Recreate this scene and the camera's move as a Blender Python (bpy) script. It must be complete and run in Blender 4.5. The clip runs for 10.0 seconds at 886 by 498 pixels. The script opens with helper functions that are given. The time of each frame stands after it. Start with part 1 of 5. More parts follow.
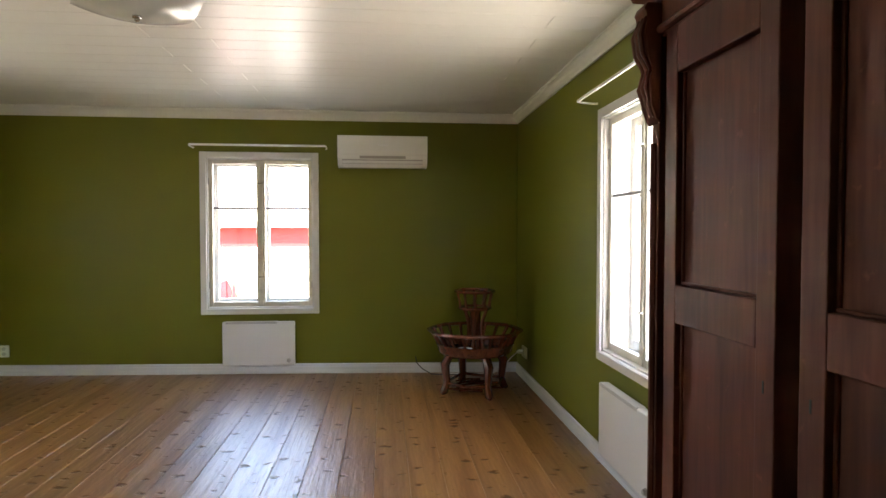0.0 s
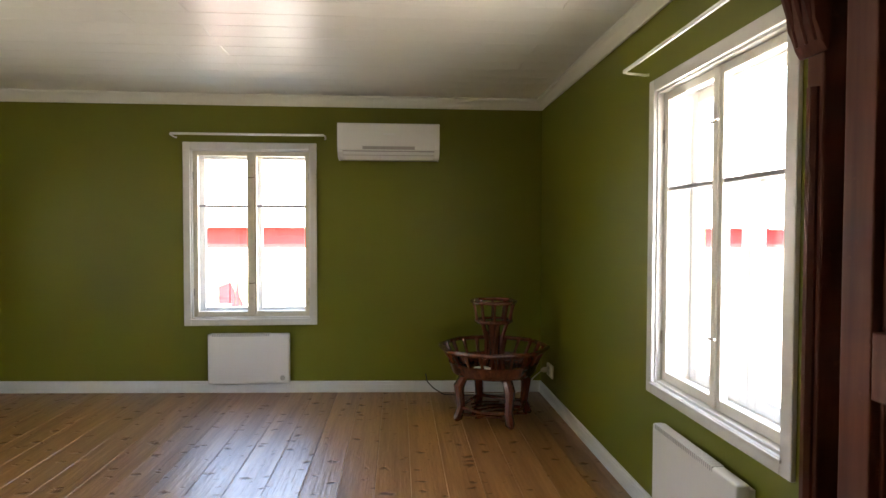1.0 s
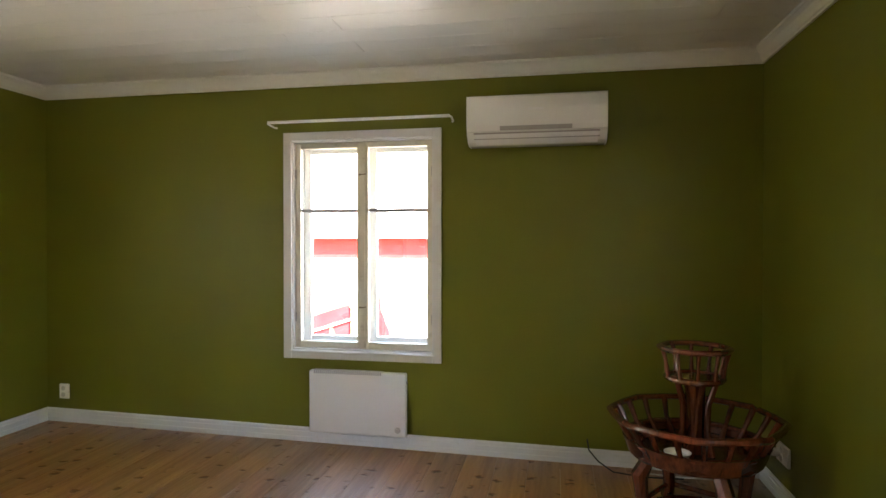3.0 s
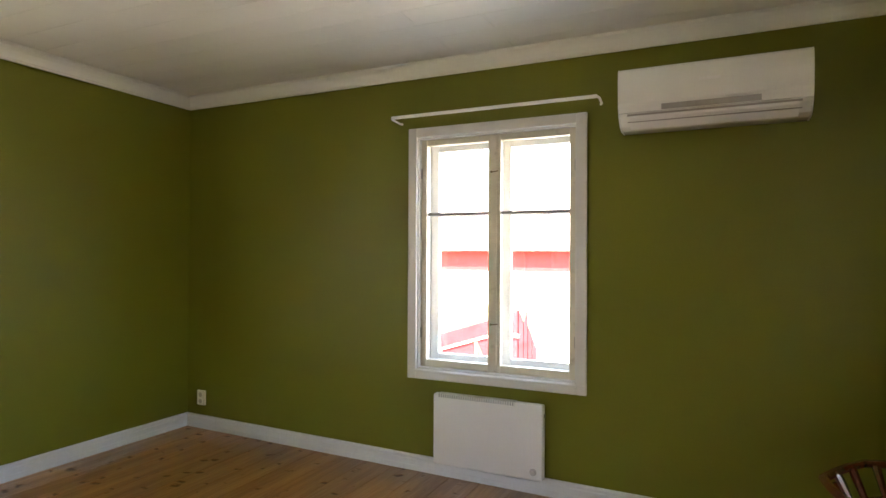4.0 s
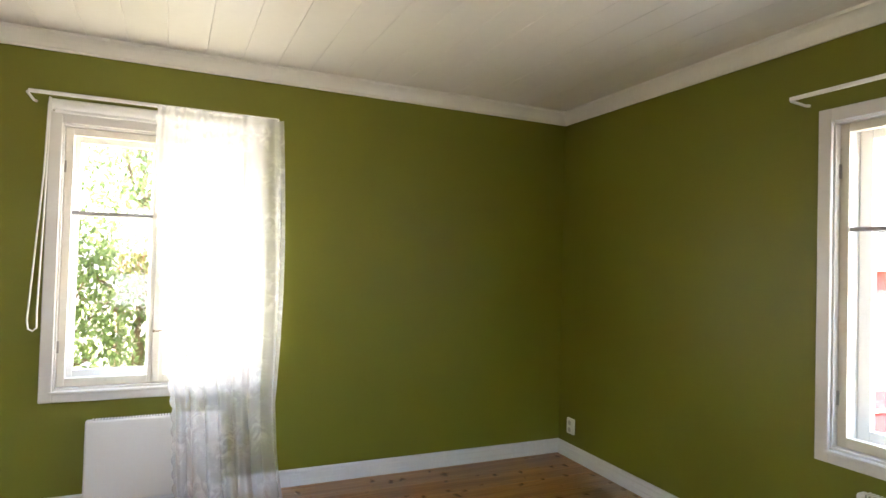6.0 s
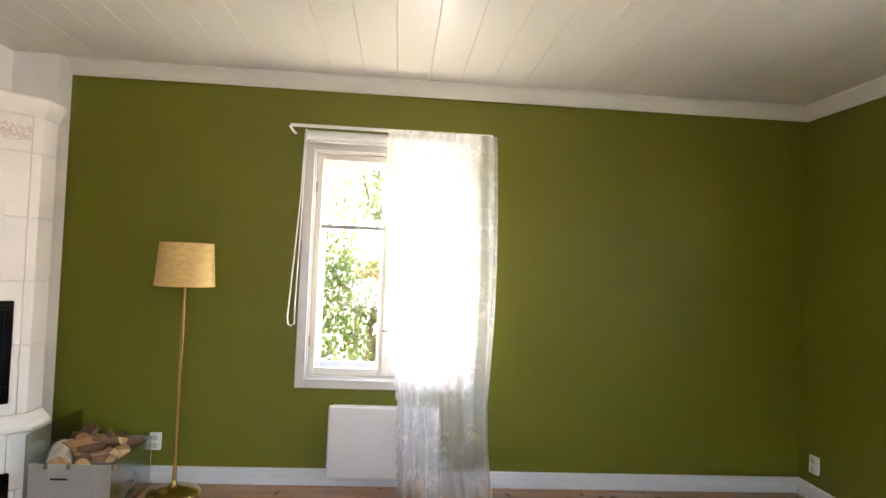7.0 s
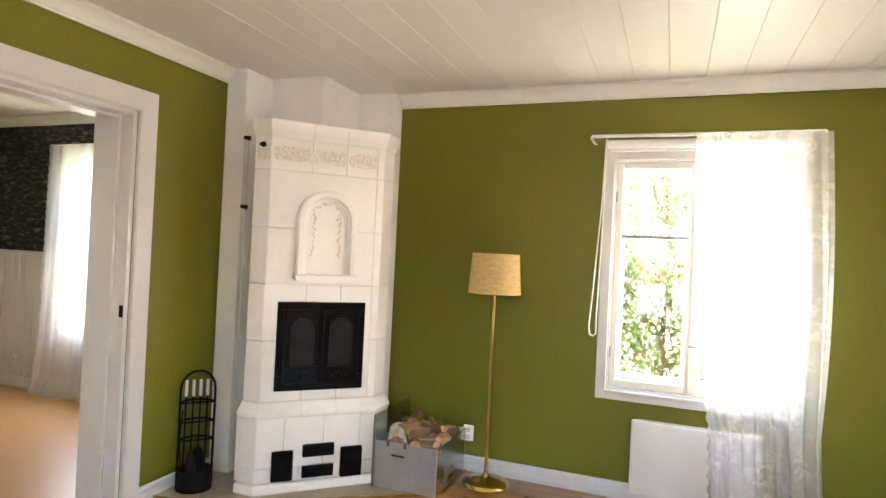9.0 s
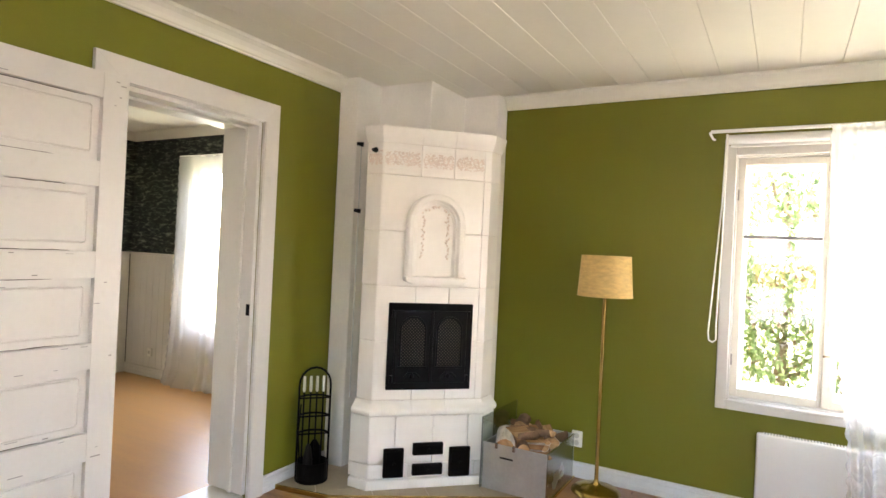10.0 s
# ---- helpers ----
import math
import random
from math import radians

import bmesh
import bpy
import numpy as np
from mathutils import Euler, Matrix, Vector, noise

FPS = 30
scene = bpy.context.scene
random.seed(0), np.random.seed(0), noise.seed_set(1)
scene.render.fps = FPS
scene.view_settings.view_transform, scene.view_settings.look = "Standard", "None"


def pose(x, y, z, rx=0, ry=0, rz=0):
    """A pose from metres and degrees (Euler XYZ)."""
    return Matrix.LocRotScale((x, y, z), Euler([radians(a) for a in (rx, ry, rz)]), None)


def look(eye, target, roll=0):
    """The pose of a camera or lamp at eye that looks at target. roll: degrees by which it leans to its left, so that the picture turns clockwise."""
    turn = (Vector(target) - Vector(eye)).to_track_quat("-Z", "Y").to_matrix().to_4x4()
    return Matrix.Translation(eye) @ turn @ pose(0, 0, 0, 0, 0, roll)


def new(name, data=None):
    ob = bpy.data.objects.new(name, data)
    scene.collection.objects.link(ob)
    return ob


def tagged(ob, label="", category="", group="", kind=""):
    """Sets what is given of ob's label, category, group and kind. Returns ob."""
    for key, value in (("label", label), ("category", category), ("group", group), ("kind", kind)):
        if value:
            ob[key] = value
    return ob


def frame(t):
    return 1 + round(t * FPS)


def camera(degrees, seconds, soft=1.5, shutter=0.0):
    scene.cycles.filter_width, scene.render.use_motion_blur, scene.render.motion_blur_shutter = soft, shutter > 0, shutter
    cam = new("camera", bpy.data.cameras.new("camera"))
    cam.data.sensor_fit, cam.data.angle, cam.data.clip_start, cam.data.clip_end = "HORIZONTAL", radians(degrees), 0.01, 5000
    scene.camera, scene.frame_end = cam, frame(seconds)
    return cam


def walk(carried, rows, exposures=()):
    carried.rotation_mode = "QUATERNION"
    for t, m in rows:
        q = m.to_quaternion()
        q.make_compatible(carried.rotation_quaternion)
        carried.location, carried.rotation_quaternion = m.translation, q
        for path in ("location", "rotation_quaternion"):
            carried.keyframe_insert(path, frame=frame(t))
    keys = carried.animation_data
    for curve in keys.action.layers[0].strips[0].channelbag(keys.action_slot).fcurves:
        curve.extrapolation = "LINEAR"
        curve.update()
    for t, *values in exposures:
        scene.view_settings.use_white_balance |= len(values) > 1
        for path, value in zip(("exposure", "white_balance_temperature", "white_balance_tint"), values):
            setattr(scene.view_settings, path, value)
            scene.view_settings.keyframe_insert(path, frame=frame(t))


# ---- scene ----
cam = camera(73.3, 10.0)
PATH = [
    (0, (-0.05, 0.153, 1.278), (0.146, 2.142, 1.219), -0.0),
    (0.5, (0.01, 0.467, 1.274), (0.188, 2.459, 1.221), 0.0),
    (1, (0.017, 0.808, 1.283), (0.165, 2.802, 1.225), 0.1),
    (1.5, (0.048, 1.153, 1.278), (0.167, 3.148, 1.222), 0.1),
    (2, (0.09, 1.468, 1.281), (0.075, 3.468, 1.239), 0.1),
    (3.3, (0.037, 2.229, 1.281), (-0.492, 4.157, 1.27), 0.0),
    (3.5, (0.031, 2.327, 1.275), (-0.619, 4.219, 1.268), -0.0),
    (4, (0.001, 2.614, 1.247), (-0.856, 4.421, 1.268), 0.3),
    (4.5, (0.005, 2.838, 1.256), (-1.053, 4.535, 1.281), 0.4),
    (5, (-0.022, 3.012, 1.268), (-1.392, 4.469, 1.309), 0.7),
    (5.5, (-0.072, 3.153, 1.28), (-1.697, 4.318, 1.332), 1.1),
    (5.7, (-0.074, 3.194, 1.294), (-1.783, 4.231, 1.342), 1.3),
    (6.8, (-0.019, 3.243, 1.31), (-1.999, 3.519, 1.362), 2.4),
    (7, (-0.015, 3.231, 1.312), (-2.008, 3.38, 1.362), 2.5),
    (7.5, (-0.011, 3.185, 1.339), (-2.008, 3.081, 1.373), 2.7),
    (8, (0.001, 3.148, 1.349), (-1.97, 2.81, 1.375), 2.8),
    (8.5, (0.017, 3.098, 1.354), (-1.908, 2.555, 1.371), 2.8),
    (9, (0.04, 3.051, 1.356), (-1.826, 2.332, 1.369), 2.8),
    (9.5, (0.058, 3.015, 1.354), (-1.741, 2.139, 1.363), 2.8),
    (10, (0.079, 2.969, 1.35), (-1.655, 1.973, 1.356), 2.7),
]
EXPOSURES = [(0.0, 4.82, 7500, 14), (2.5, 4.87, 7500, 14), (4.5, 4.96, 7700, 14), (5.7, 5.12, 7500, 14), (7.0, 5.12, 7400, 18), (8.5, 5.32, 7600, 18), (10.0, 5.40, 7650, 17)]
walk(cam, [(t, look(eye, target, roll)) for t, eye, target, roll in PATH], EXPOSURES)

# ---- world and sun ----
world = bpy.data.worlds.new("sky")
scene.world = world
world.use_nodes = True
wn = world.node_tree.nodes
sky = wn.new("ShaderNodeTexSky")
sky.sky_type = 'NISHITA'
sky.sun_disc = False
sky.sun_elevation = radians(48)
sky.sun_rotation = radians(180)
wn["Background"].inputs["Strength"].default_value = 0.15
world.node_tree.links.new(sky.outputs["Color"], wn["Background"].inputs["Color"])
sun_data = bpy.data.lights.new("sun", 'SUN')
sun_data.energy, sun_data.angle, sun_data.color = 2.6, radians(0.5), (1.0, 0.95, 0.86)
sun = new("sun", sun_data)
sun.matrix_world = look((0, -20, 22.2), (0, 0, 0))
# added lamp, boosts the yard's open sky from the east window's head, aimed southwest
east_data = bpy.data.lights.new("east_window_fill", 'AREA')
east_data.shape, east_data.size, east_data.size_y, east_data.energy, east_data.color = 'RECTANGLE', 0.86, 0.34, 0.50, (0.93, 0.97, 1.0)
east_fill = new("east_window_fill", east_data)
east_fill.matrix_world = look((1.216 + 0.235, 3.035, 1.73), (-0.6, 1.6, 1.5))
# added lamp, boosts sky and sunlit garden through the west window's curtained half
west_data = bpy.data.lights.new("west_window_fill", 'AREA')
west_data.shape, west_data.size, west_data.size_y, west_data.energy, west_data.color = 'RECTANGLE', 0.36, 1.15, 0.95, (0.97, 0.98, 1.0)
west_fill = new("west_window_fill", west_data)
west_fill.matrix_world = look((-3.545 - 0.235, 3.43, 1.25), (-2.6, 3.30, 1.95))

# another added lamp in the next room's window opening, brightens it like the sky
next_data = bpy.data.lights.new("next_room_window_fill", 'AREA')
next_data.shape, next_data.size, next_data.size_y, next_data.energy, next_data.color = 'RECTANGLE', 0.80, 1.30, 0.75, (0.97, 0.98, 1.0)
next_fill = new("next_room_window_fill", next_data)
next_fill.matrix_world = look((-3.545 - 0.235, -1.30, 1.27), (-2.5, -1.30, 1.1))

# ---- materials ----
def make_mat(name, base, rough=0.5, metal=0.0, var=0.06, scale=3.0, fine=60.0, bump=0.02, stretch=(1, 1, 1), coat=0.0, dirt=0.0, spec=0.5):
    """Paint-like material: base colour varied at two scales, with fine relief."""
    m = bpy.data.materials.new(name)
    m.use_nodes = True
    nt = m.node_tree
    n, l = nt.nodes, nt.links
    p = n["Principled BSDF"]
    p.inputs["Roughness"].default_value = rough
    p.inputs["Metallic"].default_value = metal
    p.inputs["Specular IOR Level"].default_value = spec
    p.inputs["Coat Weight"].default_value = coat
    tc = n.new("ShaderNodeTexCoord")
    mp = n.new("ShaderNodeMapping")
    mp.inputs["Scale"].default_value = stretch
    l.new(tc.outputs["Object"], mp.inputs["Vector"])
    big = n.new("ShaderNodeTexNoise")
    big.inputs["Scale"].default_value = scale
    big.inputs["Detail"].default_value = 4
    small = n.new("ShaderNodeTexNoise")
    small.inputs["Scale"].default_value = fine
    small.inputs["Detail"].default_value = 3
    for t in (big, small):
        l.new(mp.outputs["Vector"], t.inputs["Vector"])
    add = n.new("ShaderNodeMath")
    add.operation = 'MULTIPLY_ADD'
    l.new(small.outputs["Fac"], add.inputs[0])
    add.inputs[1].default_value = 0.5
    l.new(big.outputs["Fac"], add.inputs[2])
    ramp = n.new("ShaderNodeValToRGB")
    ramp.color_ramp.elements[0].position, ramp.color_ramp.elements[1].position = 0.45, 1.05
    ramp.color_ramp.elements[0].color = [max(0, c * (1 - var)) for c in base] + [1]
    ramp.color_ramp.elements[1].color = [min(1, c * (1 + var)) for c in base] + [1]
    l.new(add.outputs[0], ramp.inputs["Fac"])
    colour = ramp.outputs["Color"]
    if dirt:
        spot = n.new("ShaderNodeTexNoise")
        spot.inputs["Scale"].default_value = 22
        spot.inputs["Detail"].default_value = 6
        l.new(mp.outputs["Vector"], spot.inputs["Vector"])
        cut = n.new("ShaderNodeValToRGB")
        cut.color_ramp.elements[0].position, cut.color_ramp.elements[1].position = 0.62, 0.72
        l.new(spot.outputs["Fac"], cut.inputs["Fac"])
        sc = n.new("ShaderNodeMath")
        sc.operation = 'MULTIPLY'
        sc.inputs[1].default_value = dirt
        l.new(cut.outputs["Color"], sc.inputs[0])
        mix = n.new("ShaderNodeMixRGB")
        mix.inputs["Color2"].default_value = (base[0] * 0.45, base[1] * 0.38, base[2] * 0.28, 1)
        l.new(sc.outputs[0], mix.inputs["Fac"])
        l.new(colour, mix.inputs["Color1"])
        colour = mix.outputs["Color"]
    l.new(colour, p.inputs["Base Color"])
    rr = n.new("ShaderNodeMapRange")
    rr.inputs["To Min"].default_value, rr.inputs["To Max"].default_value = max(0.02, rough - 0.06), min(1, rough + 0.06)
    l.new(big.outputs["Fac"], rr.inputs["Value"])
    l.new(rr.outputs["Result"], p.inputs["Roughness"])
    if bump:
        b = n.new("ShaderNodeBump")
        b.inputs["Strength"].default_value = min(1, bump * 10)
        b.inputs["Distance"].default_value = bump * 0.05
        l.new(add.outputs[0], b.inputs["Height"])
        l.new(b.outputs["Normal"], p.inputs["Normal"])
    return m


def wood_mat(name, dark, light, rough=0.3, along="y", knots=0.0, coat=0.0, bump=0.02, grain=1.0, wear=0.0, spec=0.5):
    """Wood with grain along one axis; each object takes its own stretch of grain."""
    m = bpy.data.materials.new(name)
    m.use_nodes = True
    nt = m.node_tree
    n, l = nt.nodes, nt.links
    p = n["Principled BSDF"]
    p.inputs["Roughness"].default_value = rough
    p.inputs["Coat Weight"].default_value = coat
    p.inputs["Coat Roughness"].default_value = 0.37 if knots else 0.24
    p.inputs["Specular IOR Level"].default_value = spec
    p.inputs["Coat IOR"].default_value = 2.15 if knots else 1.5
    tc, info = n.new("ShaderNodeTexCoord"), n.new("ShaderNodeObjectInfo")
    shift = n.new("ShaderNodeVectorMath")
    shift.operation = 'MULTIPLY_ADD'
    l.new(info.outputs["Random"], shift.inputs[0])
    shift.inputs[1].default_value = (17.3, 31.7, 23.1)
    l.new(tc.outputs["Object"], shift.inputs[2])
    k = {"x": (0.7, 8, 8), "y": (8, 0.4, 8), "z": (8, 8, 0.7)}[along]
    mp = n.new("ShaderNodeMapping")
    mp.inputs["Scale"].default_value = [c * grain for c in k]
    l.new(shift.outputs["Vector"], mp.inputs["Vector"])
    g1 = n.new("ShaderNodeTexNoise")
    g1.inputs["Scale"].default_value, g1.inputs["Detail"].default_value, g1.inputs["Distortion"].default_value = 1.6, 4, 0.15 if knots else 0.8
    g2 = n.new("ShaderNodeTexNoise")
    g2.inputs["Scale"].default_value, g2.inputs["Detail"].default_value = 9, 4
    for t in (g1, g2):
        l.new(mp.outputs["Vector"], t.inputs["Vector"])
    mul = n.new("ShaderNodeMath")
    mul.operation = 'MULTIPLY_ADD'
    mul.inputs[1].default_value = 0.45
    l.new(g2.outputs["Fac"], mul.inputs[0])
    l.new(g1.outputs["Fac"], mul.inputs[2])
    if knots:
        kk = (3.8, 5.6, 1)
        kp = n.new("ShaderNodeMapping")
        kp.inputs["Scale"].default_value = kk
        l.new(shift.outputs["Vector"], kp.inputs["Vector"])
        wob = n.new("ShaderNodeTexNoise")
        wob.inputs["Scale"].default_value = 3.5
        wob.inputs["Detail"].default_value = 5
        l.new(kp.outputs["Vector"], wob.inputs["Vector"])
        push = n.new("ShaderNodeVectorMath")
        push.operation = 'MULTIPLY_ADD'
        l.new(wob.outputs["Color"], push.inputs[0])
        push.inputs[1].default_value = (0.35, 0.5, 0.0)
        l.new(kp.outputs["Vector"], push.inputs[2])
        vo = n.new("ShaderNodeTexVoronoi")
        vo.voronoi_dimensions = '2D'
        vo.inputs["Scale"].default_value = 1.5
        l.new(push.outputs["Vector"], vo.inputs["Vector"])
        sepc = n.new("ShaderNodeSeparateColor")
        l.new(vo.outputs["Color"], sepc.inputs["Color"])
        size = n.new("ShaderNodeMapRange")
        size.inputs["From Min"].default_value, size.inputs["From Max"].default_value = 0.2, 1.0
        size.inputs["To Min"].default_value, size.inputs["To Max"].default_value = 0.0, 0.138
        l.new(sepc.outputs["Red"], size.inputs["Value"])
        d = n.new("ShaderNodeMath")
        d.operation = 'SUBTRACT'
        l.new(size.outputs["Result"], d.inputs[0])
        l.new(vo.outputs["Distance"], d.inputs[1])
        km = n.new("ShaderNodeMapRange")
        km.inputs["From Min"].default_value, km.inputs["From Max"].default_value = -0.07, 0.05
        km.inputs["To Max"].default_value = knots
        l.new(d.outputs[0], km.inputs["Value"])
        bend = n.new("ShaderNodeVectorMath")
        bend.operation = 'MULTIPLY_ADD'
        l.new(vo.outputs["Distance"], bend.inputs[0])
        bend.inputs[1].default_value = (0.05, 0.0, 0.0)
        l.new(shift.outputs["Vector"], bend.inputs[2])
        wp = n.new("ShaderNodeMapping")
        wp.inputs["Scale"].default_value = (1.0, 0.10, 1.0)
        l.new(bend.outputs["Vector"], wp.inputs["Vector"])
        wave = n.new("ShaderNodeTexWave")
        wave.inputs["Scale"].default_value, wave.inputs["Distortion"].default_value = 9, 0.5
        wave.inputs["Detail"].default_value, wave.inputs["Detail Scale"].default_value = 1, 1.0
        l.new(wp.outputs["Vector"], wave.inputs["Vector"])
        more = n.new("ShaderNodeMath")
        more.operation = 'MULTIPLY_ADD'
        more.inputs[1].default_value = 0.05
        l.new(wave.outputs["Fac"], more.inputs[0])
        l.new(mul.outputs[0], more.inputs[2])
        mul = more
        shine = n.new("ShaderNodeMapRange")
        shine.inputs["From Min"].default_value, shine.inputs["From Max"].default_value = 0.55, 1.0
        shine.inputs["To Min"].default_value, shine.inputs["To Max"].default_value = coat * 0.6, coat
        l.new(mul.outputs[0], shine.inputs["Value"])
        dull, less = n.new("ShaderNodeMath"), n.new("ShaderNodeMath")
        dull.operation, less.operation = 'MULTIPLY_ADD', 'MULTIPLY'
        dull.inputs[1].default_value, dull.inputs[2].default_value = -0.9, 1.0
        l.new(km.outputs["Result"], dull.inputs[0])
        l.new(dull.outputs[0], less.inputs[0])
        l.new(shine.outputs["Result"], less.inputs[1])
        l.new(less.outputs[0], p.inputs["Coat Weight"])
    ramp = n.new("ShaderNodeValToRGB")
    ramp.color_ramp.elements[0].position, ramp.color_ramp.elements[1].position = (0.53, 0.97) if knots else (0.5, 0.92)
    ramp.color_ramp.elements[0].color, ramp.color_ramp.elements[1].color = (*dark, 1), (*light, 1)
    l.new(mul.outputs[0], ramp.inputs["Fac"])
    tone = n.new("ShaderNodeMapRange")
    tone.inputs["To Min"].default_value, tone.inputs["To Max"].default_value = 0.82, 1.12
    l.new(info.outputs["Random"], tone.inputs["Value"])
    sc = n.new("ShaderNodeVectorMath")
    sc.operation = 'SCALE'
    l.new(ramp.outputs["Color"], sc.inputs[0])
    l.new(tone.outputs["Result"], sc.inputs["Scale"])
    colour = sc.outputs["Vector"]
    if knots:
        mix = n.new("ShaderNodeMixRGB")
        mix.inputs["Color2"].default_value = (dark[0] * 0.32, dark[1] * 0.22, dark[2] * 0.16, 1)
        l.new(km.outputs["Result"], mix.inputs["Fac"])
        l.new(colour, mix.inputs["Color1"])
        colour = mix.outputs["Color"]
    if wear:
        wn2 = n.new("ShaderNodeTexNoise")
        wn2.inputs["Scale"].default_value, wn2.inputs["Detail"].default_value = 26, 8
        l.new(shift.outputs["Vector"], wn2.inputs["Vector"])
        wr = n.new("ShaderNodeMapRange")
        wr.inputs["From Min"].default_value, wr.inputs["From Max"].default_value, wr.inputs["To Max"].default_value = 0.66, 0.74, wear
        l.new(wn2.outputs["Fac"], wr.inputs["Value"])
        mix = n.new("ShaderNodeMixRGB")
        mix.inputs["Color2"].default_value = (light[0] * 3.2, light[1] * 3.2, light[2] * 3.2, 1)
        l.new(wr.outputs["Result"], mix.inputs["Fac"])
        l.new(colour, mix.inputs["Color1"])
        colour = mix.outputs["Color"]
    l.new(colour, p.inputs["Base Color"])
    rr = n.new("ShaderNodeMapRange")
    rr.inputs["To Min"].default_value, rr.inputs["To Max"].default_value = max(0.05, rough - 0.08), rough + 0.1
    l.new(g1.outputs["Fac"], rr.inputs["Value"])
    l.new(rr.outputs["Result"], p.inputs["Roughness"])
    b = n.new("ShaderNodeBump")
    b.inputs["Strength"].default_value, b.inputs["Distance"].default_value = 0.75 if knots else 0.4, bump * 0.05
    l.new(b.outputs["Normal"], p.inputs["Coat Normal"])
    if knots:
        dent = n.new("ShaderNodeMath")
        dent.operation = 'MULTIPLY_ADD'
        dent.inputs[1].default_value = -0.9
        l.new(km.outputs["Result"], dent.inputs[0])
        l.new(mul.outputs[0], dent.inputs[2])
        l.new(dent.outputs[0], b.inputs["Height"])
    else:
        l.new(mul.outputs[0], b.inputs["Height"])
    l.new(b.outputs["Normal"], p.inputs["Normal"])
    return m


def glass_mat(name, tint=(1, 1, 1), gloss=0.03):
    m = bpy.data.materials.new(name)
    m.use_nodes = True
    n, l = m.node_tree.nodes, m.node_tree.links
    n.remove(n["Principled BSDF"])
    tr, gl, mix = n.new("ShaderNodeBsdfTransparent"), n.new("ShaderNodeBsdfGlossy"), n.new("ShaderNodeMixShader")
    tr.inputs["Color"].default_value = (*tint, 1)
    gl.inputs["Roughness"].default_value = 0.02
    mix.inputs["Fac"].default_value = gloss
    l.new(tr.outputs[0], mix.inputs[1])
    l.new(gl.outputs[0], mix.inputs[2])
    l.new(mix.outputs[0], n["Material Output"].inputs["Surface"])
    return m


def sheer_mat(name, thin=0.28, flower=0.4, shares=0.62):
    """Thin white net: part open, part scattering, with denser woven sprays."""
    m = bpy.data.materials.new(name)
    m.use_nodes = True
    n, l = m.node_tree.nodes, m.node_tree.links
    n.remove(n["Principled BSDF"])
    tr, tl, df = n.new("ShaderNodeBsdfTransparent"), n.new("ShaderNodeBsdfTranslucent"), n.new("ShaderNodeBsdfDiffuse")
    for s in (tl, df):
        s.inputs["Color"].default_value = (0.97, 0.97, 0.96, 1)
    cloth, mix = n.new("ShaderNodeMixShader"), n.new("ShaderNodeMixShader")
    cloth.inputs["Fac"].default_value = shares
    l.new(tl.outputs[0], cloth.inputs[1])
    l.new(df.outputs[0], cloth.inputs[2])
    tc, mp = n.new("ShaderNodeTexCoord"), n.new("ShaderNodeMapping")
    mp.inputs["Scale"].default_value = (0.25, 1, 1)
    l.new(tc.outputs["Object"], mp.inputs["Vector"])
    sprays, petals = n.new("ShaderNodeTexNoise"), n.new("ShaderNodeTexNoise")
    sprays.inputs["Scale"].default_value, sprays.inputs["Detail"].default_value = 7, 1
    petals.inputs["Scale"].default_value, petals.inputs["Detail"].default_value, petals.inputs["Distortion"].default_value = 20, 2, 1.0
    cut, cut2 = n.new("ShaderNodeMapRange"), n.new("ShaderNodeMapRange")
    cut.inputs["From Min"].default_value, cut.inputs["From Max"].default_value = 0.42, 0.62
    cut2.inputs["From Min"].default_value, cut2.inputs["From Max"].default_value = 0.42, 0.62
    for t, c in ((sprays, cut), (petals, cut2)):
        l.new(mp.outputs["Vector"], t.inputs["Vector"])
        l.new(t.outputs["Fac"], c.inputs["Value"])
    both = n.new("ShaderNodeMath")
    both.operation = 'MULTIPLY'
    l.new(cut.outputs["Result"], both.inputs[0])
    l.new(cut2.outputs["Result"], both.inputs[1])
    dense = n.new("ShaderNodeMath")
    dense.operation = 'MULTIPLY_ADD'
    dense.inputs[1].default_value, dense.inputs[2].default_value = flower, thin
    l.new(both.outputs[0], dense.inputs[0])
    l.new(dense.outputs[0], mix.inputs["Fac"])
    l.new(tr.outputs[0], mix.inputs[1])
    l.new(cloth.outputs[0], mix.inputs[2])
    l.new(mix.outputs[0], n["Material Output"].inputs["Surface"])
    return m


def leaf_mat(name, colour, through_colour):
    """Leaves that scatter light on both sides, each with a tone of its own."""
    m = bpy.data.materials.new(name)
    m.use_nodes = True
    n, l = m.node_tree.nodes, m.node_tree.links
    n.remove(n["Principled BSDF"])
    df, tl, mix = n.new("ShaderNodeBsdfDiffuse"), n.new("ShaderNodeBsdfTranslucent"), n.new("ShaderNodeMixShader")
    geo = n.new("ShaderNodeNewGeometry")
    tone = n.new("ShaderNodeMapRange")
    tone.inputs["To Min"].default_value, tone.inputs["To Max"].default_value = 0.6, 1.3
    l.new(geo.outputs["Random Per Island"], tone.inputs["Value"])
    for s, c in ((df, colour), (tl, through_colour)):
        sc = n.new("ShaderNodeVectorMath")
        sc.operation = 'SCALE'
        sc.inputs[0].default_value = c
        l.new(tone.outputs["Result"], sc.inputs["Scale"])
        l.new(sc.outputs["Vector"], s.inputs["Color"])
    mix.inputs["Fac"].default_value = 0.5
    l.new(df.outputs[0], mix.inputs[1])
    l.new(tl.outputs[0], mix.inputs[2])
    l.new(mix.outputs[0], n["Material Output"].inputs["Surface"])
    return m


